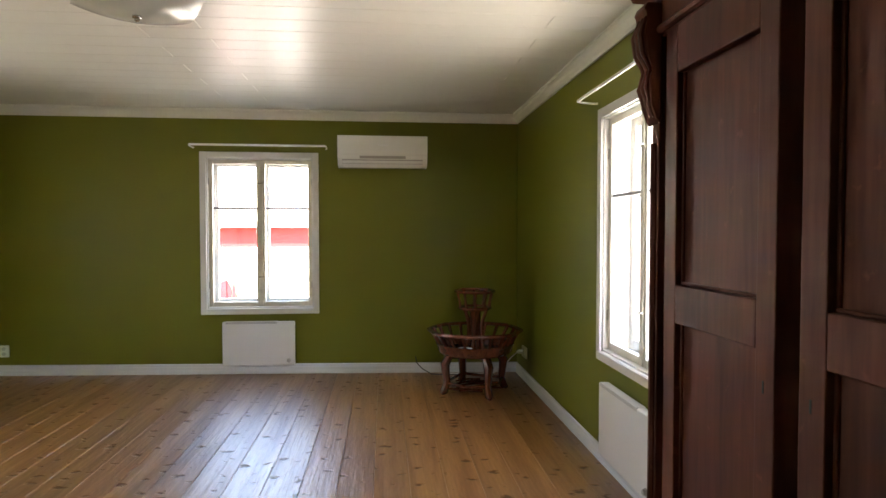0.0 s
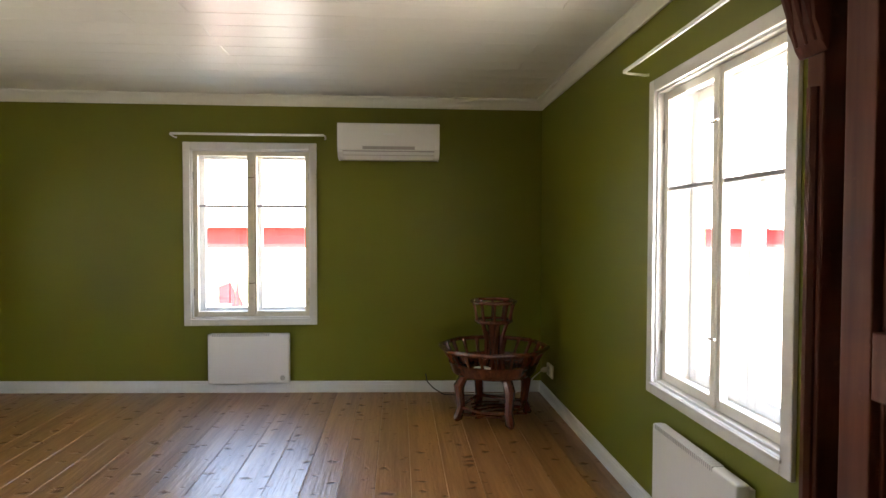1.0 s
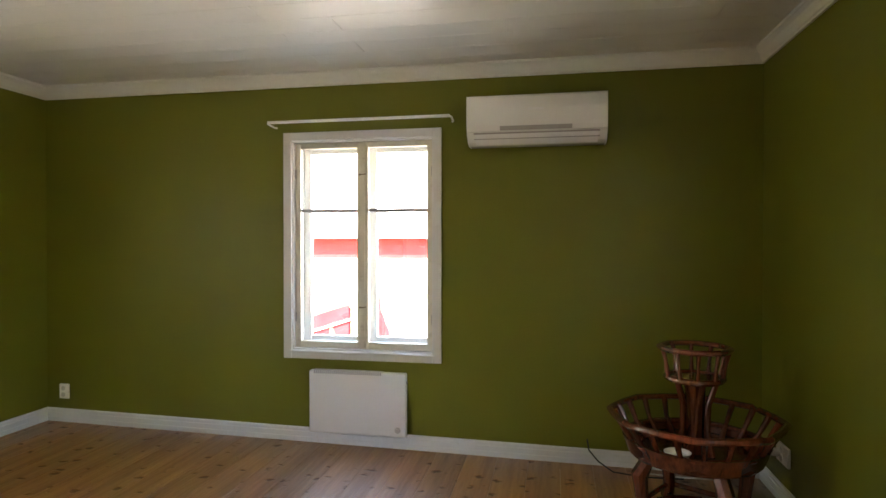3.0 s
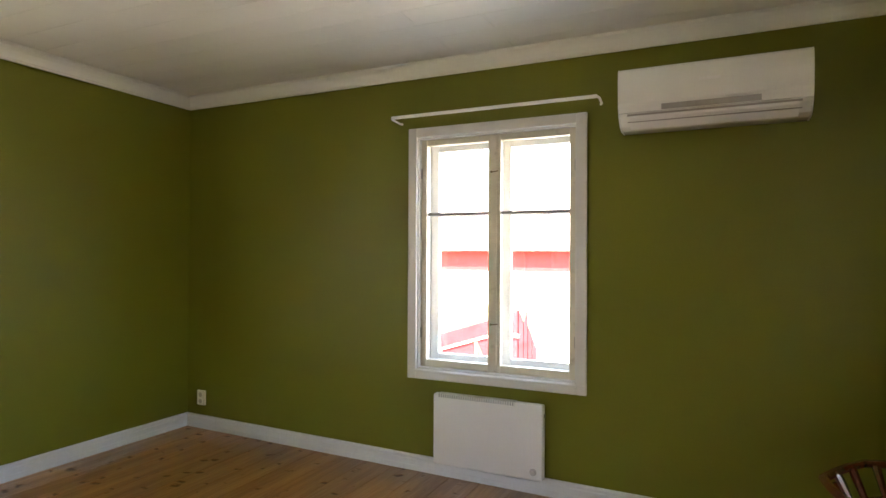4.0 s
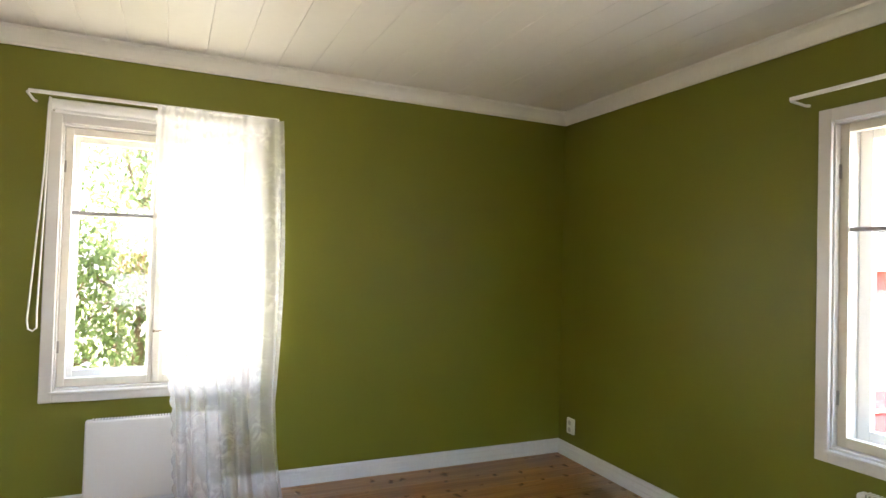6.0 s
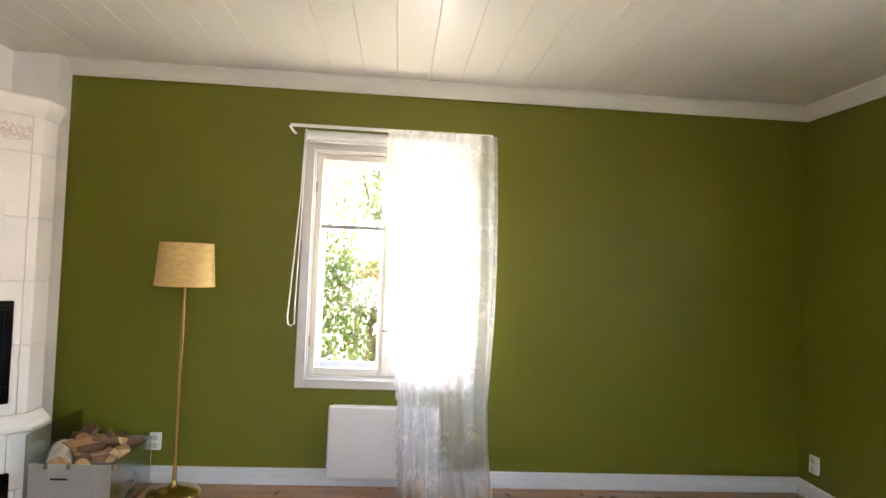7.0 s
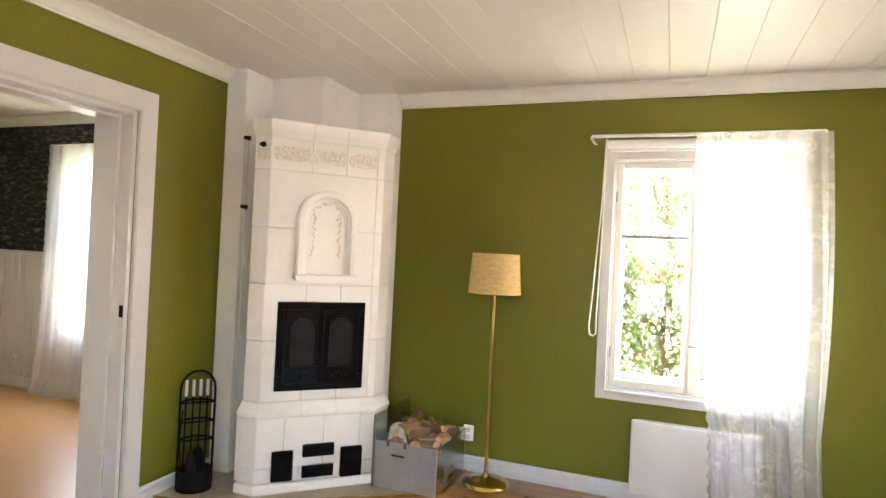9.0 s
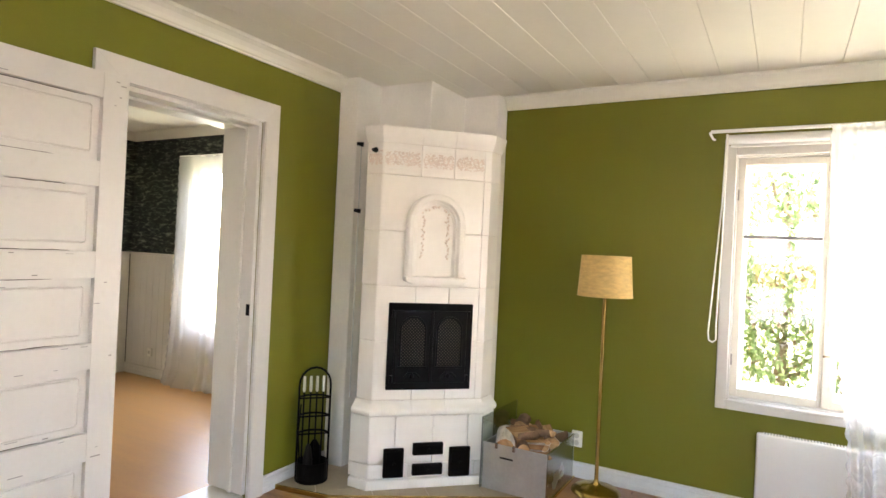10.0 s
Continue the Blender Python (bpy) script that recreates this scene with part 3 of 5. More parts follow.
# ---- windows ----
def window(name, at, turn, w, z0, z1, bar, label, handles=False, paint=None):
    """Double casement: casing, lining, two inner and two outer leaves, each with a glazing bar. x runs along the wall, y goes outwards."""
    t = tagged(thing(name, at, turn=turn), label, "window", "", "structure")
    cw, paint = 0.056, paint or PALE_CREAM
    for nm, bm in (("casing", box(0, cw, -0.018, 0.0, z0, z1, 0.004)), ("casing", box(w - cw, w, -0.018, 0, z0, z1, 0.004)),
                   ("casing", box(cw, w - cw, -0.0175, 0, z1 - cw, z1, 0.004)), ("casing", box(cw, w - cw, -0.0175, 0, z0, z0 + cw, 0.004))):
        part(nm, bm, WHITE, t)
    part("bead", box(cw - 0.012, w - cw + 0.012, -0.026, -0.0185, z0 + cw - 0.016, z0 + cw - 0.002, 0.003), WHITE, t)
    for a, b, c, d in ((cw - 0.004, cw + 0.008, z0 + cw, z1 - cw), (w - cw - 0.008, w - cw + 0.004, z0 + cw, z1 - cw)):
        part("lining", box(a, b, 0.0005, T - 0.01, c, d, 0.001), WHITE, t)
    part("lining", box(cw + 0.008, w - cw - 0.008, 0.0005, T - 0.01, z1 - cw - 0.008, z1 - cw + 0.004, 0.001), WHITE, t)
    part("window_sill", box(cw + 0.008, w - cw - 0.008, 0.0005, T + 0.05, z0 + cw - 0.004, z0 + cw + 0.010, 0.002), WHITE, t)
    i0, i1, zi0, zi1 = cw + 0.009, w - cw - 0.009, z0 + cw + 0.012, z1 - cw - 0.010
    mid = (i0 + i1) / 2
    for depth, st, mat in ((0.030, 0.037, paint), (0.165, 0.052, WHITE)):
        for k, (a, b) in enumerate(((i0, mid - 0.001), (mid + 0.001, i1))):
            leaf = part("leaf_frame", box(a, a + st, depth, depth + 0.034, zi0, zi1, 0.003), mat, t)
            part("stile", box(b - st, b, depth, depth + 0.034, zi0, zi1, 0.003), mat, leaf)
            part("rail", box(a + st, b - st, depth + 0.001, depth + 0.033, zi0, zi0 + st * 1.15, 0.003), mat, leaf)
            part("rail", box(a + st, b - st, depth + 0.001, depth + 0.033, zi1 - st, zi1, 0.003), mat, leaf)
            part("glazing_bar", box(a + st, b - st, depth + 0.006, depth + 0.026, bar - 0.009, bar + 0.009, 0.002), LEAD if mat is paint else mat, leaf)
            for c, d in ((zi0 + st * 1.15, bar - 0.007), (bar + 0.007, zi1 - st)):
                g = part("pane", box(a + st, b - st, depth + 0.014, depth + 0.017, c, d), GLASS, leaf)
                g.visible_shadow = False
            if mat is paint:
                side = a + 0.004 if k == 0 else b - 0.004
                for hz in (zi0 + 0.2, zi1 - 0.2):
                    part("hinge", tube([(side, depth - 0.004, hz - 0.03), (side, depth - 0.004, hz + 0.03)], 0.005), PALE_GREY, leaf)
    part("cover_strip", box(mid - 0.018, mid + 0.018, 0.020, 0.0295, zi0 + 0.004, zi1 - 0.004, 0.003), paint, t)
    for hz in (z0 + 0.34, z1 - 0.28):
        latch = part("latch", tube([(mid - 0.012, 0.012, hz), (mid + 0.005, 0.012, hz), (mid + 0.028, 0.014, hz + 0.004)], 0.0035), CHROME if handles else OLD_BRASS, t)
        part("latch_knob", lathe([(0.001, 0.0), (0.006, 0.002), (0.007, 0.010), (0.003, 0.014)], sides=10), CHROME if handles else OLD_BRASS, latch,
             at=pose(mid - 0.012, 0.020, hz, 90, 0, 0))
    return t


window("window_1", (NWIN[0], YN, 0), 0, NWIN[1] - NWIN[0], NWIN[2], NWIN[3], 1.49, "cream painted double casement window in a white casing", False, CREAM)
window("window_2", (XW, WWIN[0], 0), 90, WWIN[1] - WWIN[0], WWIN[2], WWIN[3], 1.505, "cream painted casement window half covered by a lace curtain")
window("window_3", (XE, EWIN[1], 0), -90, EWIN[1] - EWIN[0], EWIN[2], EWIN[3], 1.48, "worn white double casement window above a radiator", True)
window("window_4", (XW, R2WIN[0] - 0.05, 0), 90, 1.10, R2WIN[2] - 0.05, R2WIN[3] + 0.05, 1.45, "white casement window behind a sheer curtain")

# ---- doorway and open door ----
dw = thing("door_frame", (0, 0, 0), "white painted door casing and deep jamb lining", "door frame", "", "structure")
DL, DR = DOOR[0], DOOR[1]
CL, CR, CT, CI = -2.267, -1.266, 2.093, 1.990
for outline in ([(CL, -0.03), (DL, -0.03), (DL, CI), (CL, CT)], [(DR, -0.03), (CR, -0.03), (CR, CT), (DR, CI)], [(CL, CT), (DL, CI), (DR, CI), (CR, CT)]):
    part("casing", upright(outline, YS, YS + 0.020, None, 0.0008), WHITE, dw)
part("casing_bead", box(DL + 0.001, DR - 0.001, YS + 0.0003, YS + 0.012, 1.984, CI - 0.0005, 0.001), WHITE, dw)
part("casing_bead", box(DL - 0.012, DL - 0.004, YS + 0.0205, YS + 0.025, -0.02, 1.99, 0.002), WHITE, dw)
part("lining", box(DL, DL + 0.024, BACK - 0.006, YS - 0.002, 0.014, 1.984, 0.003), WHITE, dw)
part("lining", box(DR - 0.024, DR, BACK - 0.006, YS - 0.002, 0.014, 1.984, 0.003), WHITE, dw)
part("lining", box(DL + 0.024, DR - 0.024, BACK - 0.006, YS - 0.0005, 1.962, 1.9895, 0.002), WHITE, dw)
part("stop_bead", box(DL + 0.025, DL + 0.040, 0.44, 0.465, 0.014, 1.961, 0.003), WHITE, dw)
part("stop_bead", box(DL + 0.040, DR - 0.040, 0.44, 0.465, 1.946, 1.961, 0.003), WHITE, dw)
part("strike_plate", box(DL + 0.024, DL + 0.027, 0.512, 0.538, 0.96, 1.02, 0.001), IRON, dw, "dark iron strike plate")

leaf = tagged(thing("door_1", (-1.383, YS + 0.026, 0)), "worn white panelled door, folded open against the wall", "door", "", "structure")
LW, LT, LZ0, LZ1 = 0.76, 0.040, 0.02, 1.994
panels = [(0.20, 0.452), (0.564, 0.818), (0.920, 1.177), (1.283, 1.540), (1.641, 1.892)]
part("stile", box(0, 0.1048, 0, LT, LZ0, LZ1, 0.0008, None, 1), WHITE, leaf)
part("stile", box(LW - 0.105, LW, 0, LT, LZ0, LZ1, 0.003), WHITE, leaf)
edges = [LZ0] + [e for p in panels for e in p] + [LZ1]
for c, d in zip(edges[::2], edges[1::2]):
    part("rail", box(0.105, LW - 0.105, 0.0005, LT - 0.0002, c, d, 0.0008, None, 1), WHITE, leaf)
for c, d in panels:
    pan = part("panel", box(0.105, LW - 0.105, 0.008, LT - 0.022, c, d, 0.002), WHITE, leaf)
    part("panel_field", box(0.137, LW - 0.137, LT - 0.0225, LT - 0.012, c + 0.030, d - 0.030, 0.010, None, 1), WHITE, pan)
chips = random.Random(4)
for k in range(26):
    c, d = chips.choice(panels)
    u, v = chips.uniform(0.02, 0.7), chips.choice([c - 0.012, d + 0.012, chips.uniform(c, d)])
    deep = LT + 0.0002 if u < 0.10 or v < c or v > d else LT - 0.0198
    ln = chips.uniform(0.008, 0.05)
    if 0.13 < u < LW - 0.17 and c + 0.03 < v < d - 0.03:
        deep = LT - 0.0129
    part("chipped_paint", box(u, u + ln, deep - 0.001, deep + 0.0006, v, v + chips.uniform(0.0015, 0.004), 0.0003, None, 1), GREY, leaf, "chip showing dark old paint")
CRACK = make_mat("cracked_paint_gap", (0.10, 0.085, 0.07), 0.8, var=0.3, scale=20, fine=90, bump=0.01)
for k, (c, d) in enumerate(panels):
    for zz, share in ((c, 0.55 + 0.1 * (k % 3)), (d, 0.75 - 0.12 * (k % 4))):
        u0 = chips.uniform(0.11, 0.60 - 0.5 * share)
        pts = [(u0 + (share * 0.53) * q / 9, LT - 0.0205, zz + (0.002 if zz == c else -0.002) + chips.uniform(-0.0012, 0.0012)) for q in range(10)]
        part("paint_crack", tube(pts, [0.0006] + [chips.uniform(0.0010, 0.0024) for q in range(8)] + [0.0006], None, 5), CRACK, leaf, "open crack along the panel's edge")
for u, v, ln in ((0.012, 1.952, 0.022), (0.040, 1.965, 0.015), (0.030, 1.905, 0.008), (0.050, 1.870, 0.010), (0.022, 0.86, 0.012), (0.060, 0.50, 0.010), (0.085, 1.075, 0.008)):
    part("chipped_paint", box(u, u + ln, LT - 0.001, LT + 0.0006, v, v + chips.uniform(0.003, 0.006), 0.0003, None, 1), PALE_GREY, leaf, "chip showing dark old paint")
part("hinge", tube([(-0.004, 0.002, 1.70), (-0.004, 0.002, 1.79)], 0.007), WHITE, leaf)
part("hinge", tube([(-0.004, 0.002, 0.25), (-0.004, 0.002, 0.34)], 0.007), WHITE, leaf)

# ---- outdoors ----
setting("ground", box(-260, 260, -260, 260, -1.3, -0.9), GRAVEL, "pale sunlit gravel yard", "ground")

setting("lawn", box(-120, -4.6, -60, 60, -0.899, -0.885), GRASS, "sunlit green garden lawn", "lawn")

barn = thing("barn", (-4, 27, -0.9), "long red ochre barn with pale roof, sunlit, across the yard", "barn")
part("wall", box(-26, 40, 0, 8, 0, 2.40, 0.02), RED, barn)
part("foundation", box(-26.1, 40.1, -0.25, -0.02, 0, 1.47, 0.03), PALE, barn)
part("roof", prism([(-0.6, 2.36), (-0.3, 2.36), (4, 6.36), (8.3, 2.36), (8.6, 2.36), (4, 6.76)], -26.5, 40.5, 0, None, Matrix(((0, 0, 1, 0), (1, 0, 0, 0), (0, 1, 0, 0), (0, 0, 0, 1)))), PALE, barn)
part("fascia", box(-26.5, 40.5, -0.66, -0.6, 2.36, 2.58, 0.01), PALE, barn)
shed = thing("shed", (16, 10, -0.9), "low red shed beside the yard", "shed")
part("wall", box(0, 5, -30, 14, 0, 2.3, 0.02), RED, shed)
part("foundation", box(-0.12, -0.02, -30, 14, 0, 1.5, 0.02), PALE, shed)
part("roof", box(-0.6, 5.6, -30.5, 14.5, 2.301, 2.6, 0.02), PALE, shed)

FENCE_RED = make_mat("weathered_red_fence", (0.21, 0.023, 0.028), 0.9, var=0.25, scale=4, fine=40, bump=0.02, spec=0.02)
UP = Matrix(((1, 0, 0, 0), (0, 0, 1, 0), (0, 1, 0, 0), (0, 0, 0, 1)))
stair = thing("yard_stair", (0, 12.0, -0.9), "red painted outdoor stair with a sloping white handrail", "stair")


def slope_z(x):
    return 0.764 + 0.318 * (x + 4.54)


def slanted(x0, x1, top, deep):
    return [(x0, slope_z(x0) - top), (x0, slope_z(x0) - top - deep), (x1, slope_z(x1) - top - deep), (x1, slope_z(x1) - top)]


part("side_board", prism(slanted(-5.25, -3.50, 0.0, 0.25), 0.0, 0.04, 0.004, None, UP), FENCE_RED, stair)
part("handrail", prism(slanted(-5.30, -3.45, 0.255, 0.035), -0.05, 0.05, 0.008, None, UP), PALE, stair)
part("lower_board", prism(slanted(-5.25, -3.86, 0.295, 0.36), 0.0, 0.04, 0.004, None, UP), FENCE_RED, stair)
part("lower_board", prism(slanted(-3.80, -3.50, 0.295, 0.36), 0.0, 0.04, 0.004, None, UP), FENCE_RED, stair)
part("dark_brace", tube([(-3.84, 0.0, 0.72), (-3.72, 0.0, 0.46)], 0.022), BARK, stair)
for px in (-5.2, -3.54):
    part("post", box(px - 0.04, px + 0.04, 0.045, 0.125, 0, slope_z(px) - 0.05, 0.004), FENCE_RED, stair)
gate = thing("yard_gate", (0, 12.1, -0.9), "red plank gate with a pale cross rail and pointed boards", "gate")
part("gate_post", prism([(-3.32, 0), (-3.12, 0), (-3.12, 1.24), (-3.32, 1.16)], 0, 0.12, 0.006, None, UP), FENCE_RED, gate)
part("cross_rail", box(-3.30, -3.09, -0.05, -0.004, 0.79, 0.84, 0.006), PALE, gate)
part("gate_board", prism([(-3.105, 0), (-3.03, 0), (-3.03, 1.06), (-3.105, 1.22)], 0.02, 0.06, 0.004, None, UP), FENCE_RED, gate)
part("gate_board", prism([(-3.02, 0), (-2.955, 0), (-2.955, 1.00), (-2.972, 1.24), (-2.985, 1.24), (-3.02, 1.05)], 0.02, 0.06, 0.004, None, UP), FENCE_RED, gate)
part("gate_board", prism([(-2.945, 0), (-2.88, 0), (-2.88, 0.82), (-2.945, 0.97)], 0.02, 0.06, 0.004, None, UP), FENCE_RED, gate)
part("gate_board", prism([(-2.87, 0), (-2.80, 0), (-2.80, 0.62), (-2.87, 0.79)], 0.02, 0.06, 0.004, None, UP), FENCE_RED, gate)


def leafy(name, at, height, spread, count, seed, label, bloom=0.0):
    """A shrub or tree: tapered trunk, limbs, and a crown of many separate leaves with gaps."""
    rnd = random.Random(seed)
    t = thing(name, at, label, "tree" if name == "tree" else "shrub")
    wood = tube([(0, 0, 0), (0.04, 0.02, height * 0.3), (-0.03, 0.03, height * 0.65), (0, 0, height * 0.92)], [0.07, 0.055, 0.035, 0.01])
    tips = []
    for k in range(16):
        a, z = rnd.uniform(0, 6.283), height * rnd.uniform(0.12, 0.75)
        r = spread * rnd.uniform(0.5, 1.0)
        e = (r * math.cos(a), r * math.sin(a), z + height * rnd.uniform(0.08, 0.3))
        tube([(0, 0, z), (e[0] * 0.5, e[1] * 0.5, z + (e[2] - z) * 0.3), e], [0.03, 0.018, 0.006], wood, 5)
        tips += [Vector(e), Vector((e[0] * 0.6, e[1] * 0.6, z + (e[2] - z) * 0.5))]
    tips += [Vector((0, 0, height * q)) for q in (0.7, 0.85, 0.95)]
    part("trunk", wood, BARK, t)
    for nm, mat, num in (("crown", LEAF, count), ("blossom", BLOOM, int(count * bloom))):
        if not num:
            continue
        verts, faces = [], []
        for k in range(num):
            c = rnd.choice(tips) + Vector((rnd.gauss(0, 0.22), rnd.gauss(0, 0.22), rnd.gauss(0, 0.2))) * (spread / 1.1)
            q = Euler((rnd.uniform(0, 6.3), rnd.uniform(0, 6.3), rnd.uniform(0, 6.3))).to_matrix()
            s = rnd.uniform(0.022, 0.048)
            b = len(verts)
            verts += [tuple(c + q @ Vector(v) * s) for v in ((-1, 0, 0), (0, 0.5, 0.12), (1, 0, 0), (0, -0.5, 0.12))]
            faces.append((b, b + 1, b + 2, b + 3))
        me = bpy.data.meshes.new(nm)
        me.from_pydata(verts, [], faces)
        me.materials.append(mat)
        ob = new(nm, me)
        ob.parent = t
        tagged(ob, "", "", "", "stuff")
    return t


for k, (x, yy, h, sp, n, bl) in enumerate(((-6.9, 2.95, 4.2, 1.2, 8000, 0.28), (-6.4, 2.1, 2.9, 1.0, 6500, 0.2), (-6.9, 3.6, 2.5, 1.0, 7000, 0.15), (-7.6, 0.9, 3.6, 1.2, 8000, 0.06), (-8.4, 4.8, 3.4, 1.3, 6000, 0.0),
                                           (-9.5, 2.6, 4.4, 1.5, 7000, 0.05), (-10.5, 6.6, 4.8, 1.7, 6000, 0.0), (-11, -1.0, 4.8, 1.8, 6000, 0.0))):
    leafy("tree" if h > 4 else "shrub", (x, yy, -0.90), h, sp, n, 11 + k, "leafy green garden shrub with pale blossom" if bl else "leafy green garden tree", bl)

# ---- chimney and tiled corner fireplace ----
setting("chimney", prism([(-2.775, YS + 0.001), (-2.788, 0.678), (-3.02, 0.678), (-3.02, 1.06), (-3.45, 1.06), (-3.45, 1.305), (XW + 0.001, 1.335), (XW + 0.001, YS + 0.001)], 0.001, H + 0.001, 0.006),
        PLASTER, "white plastered corner chimney behind the fireplace", "chimney")

fp = thing("fireplace", (-2.855, 1.225, 0), "cream glazed tile corner fireplace with black iron doors", "fireplace", turn=135)


def ring(off):
    """Plan of the stove, let out by off; the front is at y = -off."""
    k = 0.414 * off
    return [(-0.318 - k, -off), (-0.396 - 1.414 * off, 0.078), (-0.15 - 0.707 * off, 0.355 + 0.707 * off), (0.14 + 0.707 * off, 0.365 + 0.707 * off), (0.418 + 1.414 * off, 0.093), (0.325 + k, -off)]


part("core", prism(ring(-0.012), 0.01, 1.975), GROUT, fp, "grout between the tiles")
tile_cache = {}


def tile(off, face, s0, s1, z0, z1, mat=TILE, parent=None, name="tile"):
    """A glazed tile on one face of the stove: face 0 left bevel, 1 front, 2 right bevel; s0, s1 from 0 to 1 along the face."""
    r = ring(off)
    a, b = [(r[1], r[0]), (r[0], r[5]), (r[5], r[4])][face]
    a, b = Vector(a), Vector(b)
    d = (b - a)
    w = d.length
    d.normalize()
    g = 0.0008
    key = (round((s1 - s0) * w, 4), round(z1 - z0, 4))
    if key not in tile_cache:
        tile_cache[key] = mesh_of("tile", box(g, key[0] - g, 0, 0.014, g, key[1] - g, 0.004, None, 2), mat)
    ob = new(name, tile_cache[key])
    ob.parent = parent or fp
    o = a + d * (s0 * w)
    ob.matrix_basis = Matrix(((d.x, -d.y, 0, o.x), (d.y, d.x, 0, o.y), (0, 0, 1, z0), (0, 0, 0, 1)))
    return ob


front3, plain = (0, 0.345, 0.65, 0.935, 1), (0, 0.935, 1)
for z0, z1 in ((0.495, 0.83), (0.83, 1.14), (1.14, 1.45), (1.45, 1.765), (1.765, 1.945)):
    tile(0, 0, 0, 1, z0, z1)
    tile(0, 2, 0, 1, z0, z1)
    cuts = plain if 1.1 < z0 < 1.5 else front3
    for a, b in zip(cuts, cuts[1:]):
        tile(0, 1, a, b, z0, z1)
for z0, z1, cuts in ((0.06, 0.14, front3), (0.14, 0.41, (0, 0.22, 0.55, 0.87, 1))):
    tile(0.02, 0, 0, 1, z0, z1)
    tile(0.02, 2, 0, 1, z0, z1)
    for a, b in zip(cuts, cuts[1:]):
        tile(0.02, 1, a, b, z0, z1)
part("base_core", prism(ring(0.008), 0.002, 0.42), GROUT, fp)


def moulding(name, profile, label=""):
    r = ring(0)
    b2, a2, a1, b1 = r[4], r[5], r[0], r[1]
    for path in ([b2, a2, (0.101, 0)], [(0.099, 0), (-0.095, 0)], [(-0.097, 0), a1, b1]):
        part(name, sweep(profile, path), TILE, fp, label, smooth=True)


moulding("plinth_tile", [(0.0, 0.0), (0.042, 0.0), (0.042, 0.045), (0.036, 0.056), (0.024, 0.060), (0.0, 0.060)])
moulding("ledge_tile", [(0.0, 0.41), (0.022, 0.41), (0.038, 0.418), (0.044, 0.432), (0.042, 0.446), (0.034, 0.456), (0.020, 0.470), (0.010, 0.484), (0.006, 0.494), (0.0, 0.494)])
moulding("crown_tile", [(0.0, 1.945), (0.005, 1.945), (0.008, 1.957), (0.015, 1.970), (0.025, 1.990), (0.030, 2.018), (0.032, 2.030), (0.028, 2.036), (0.0, 2.036)])
part("top_slab", prism(ring(-0.002), 1.98, 2.034, 0.003), TILE, fp)


def vine(u0, u1, z0, z1, seed, y0=-0.001):
    """Low relief of two crossing stems thick with small leaves."""
    rnd = random.Random(seed)
    bm = bmesh.new()
    n = 30
    zc, h = (z0 + z1) / 2, (z1 - z0) / 2
    for sgn in (-1, 1):
        tube([(u0 + (u1 - u0) * i / n, y0, zc + sgn * h * 0.5 * math.sin(i * 0.62)) for i in range(n + 1)], 0.0026, bm, 5)
    for i in range(int(190 * (u1 - u0) / 0.19)):
        u, zz = rnd.uniform(u0, u1), zc + rnd.uniform(-0.85, 0.85) * h
        a = rnd.uniform(-0.7, 0.7)
        tube([(u, y0, zz), (u + 0.006 * math.cos(a), y0 - 0.0015, zz + 0.006 * math.sin(a)), (u + 0.012 * math.cos(a), y0, zz + 0.012 * math.sin(a))], [0.0012, 0.0034, 0.001], bm, 4)
    return bm


for k in range(3):
    u0, u1 = (-0.318 + 0.643 * front3[k + q] for q in (0, 1))
    part("vine_relief", vine(u0 + 0.012, u1 - 0.012, 1.815, 1.902, k), RELIEF, fp, "rose tinted vine relief", smooth=True)
    for zz in (1.806, 1.911):
        part("frieze_line", tube([(u0 + 0.006, -0.001, zz), (u1 - 0.006, -0.001, zz)], 0.0022, None, 6), TILE, fp)
fr = part("vine_relief", vine(0.015, 0.100, 1.815, 1.902, 9), RELIEF, fp, "rose tinted vine relief", smooth=True)
rr = ring(0)
dd = (Vector(rr[0]) - Vector(rr[1])).normalized()
fr.matrix_basis = Matrix(((dd.x, -dd.y, 0, rr[1][0]), (dd.y, dd.x, 0, rr[1][1]), (0, 0, 1, 0), (0, 0, 0, 1)))

# niche with a round head
niche = part("niche", upright(arch(0.27, 0.43), -0.006, 0.004), TILE, fp, "arched niche with leaf relief")
niche.matrix_basis = pose(0.0, 0, 1.20)
half = [(-0.140, 0.0), (-0.140, 0.10), (-0.140, 0.2), (-0.140, 0.3)] + [(-0.140 * math.cos(math.pi * i / 16), 0.30 + 0.140 * math.sin(math.pi * i / 16)) for i in range(1, 16)] + [(0.140, 0.3), (0.140, 0.2), (0.140, 0.10), (0.140, 0.0)]


def arch_frame(path, profile):
    """A moulded frame along an arched line; profile: distance outwards, depth."""
    bm = bmesh.new()
    rings = []
    for i, (u, z) in enumerate(path):
        a, b = path[max(0, i - 1)], path[min(len(path) - 1, i + 1)]
        d = Vector((b[0] - a[0], b[1] - a[1])).normalized()
        rings.append([bm.verts.new((u - d.y * o, y, z + d.x * o)) for o, y in profile])
    for r, q in zip(rings, rings[1:]):
        for j in range(len(profile) - 1):
            bm.faces.new((r[j], r[j + 1], q[j + 1], q[j]))
    bm.faces.new(rings[0])
    bm.faces.new(rings[-1][::-1])
    bmesh.ops.recalc_face_normals(bm, faces=bm.faces)
    return bm


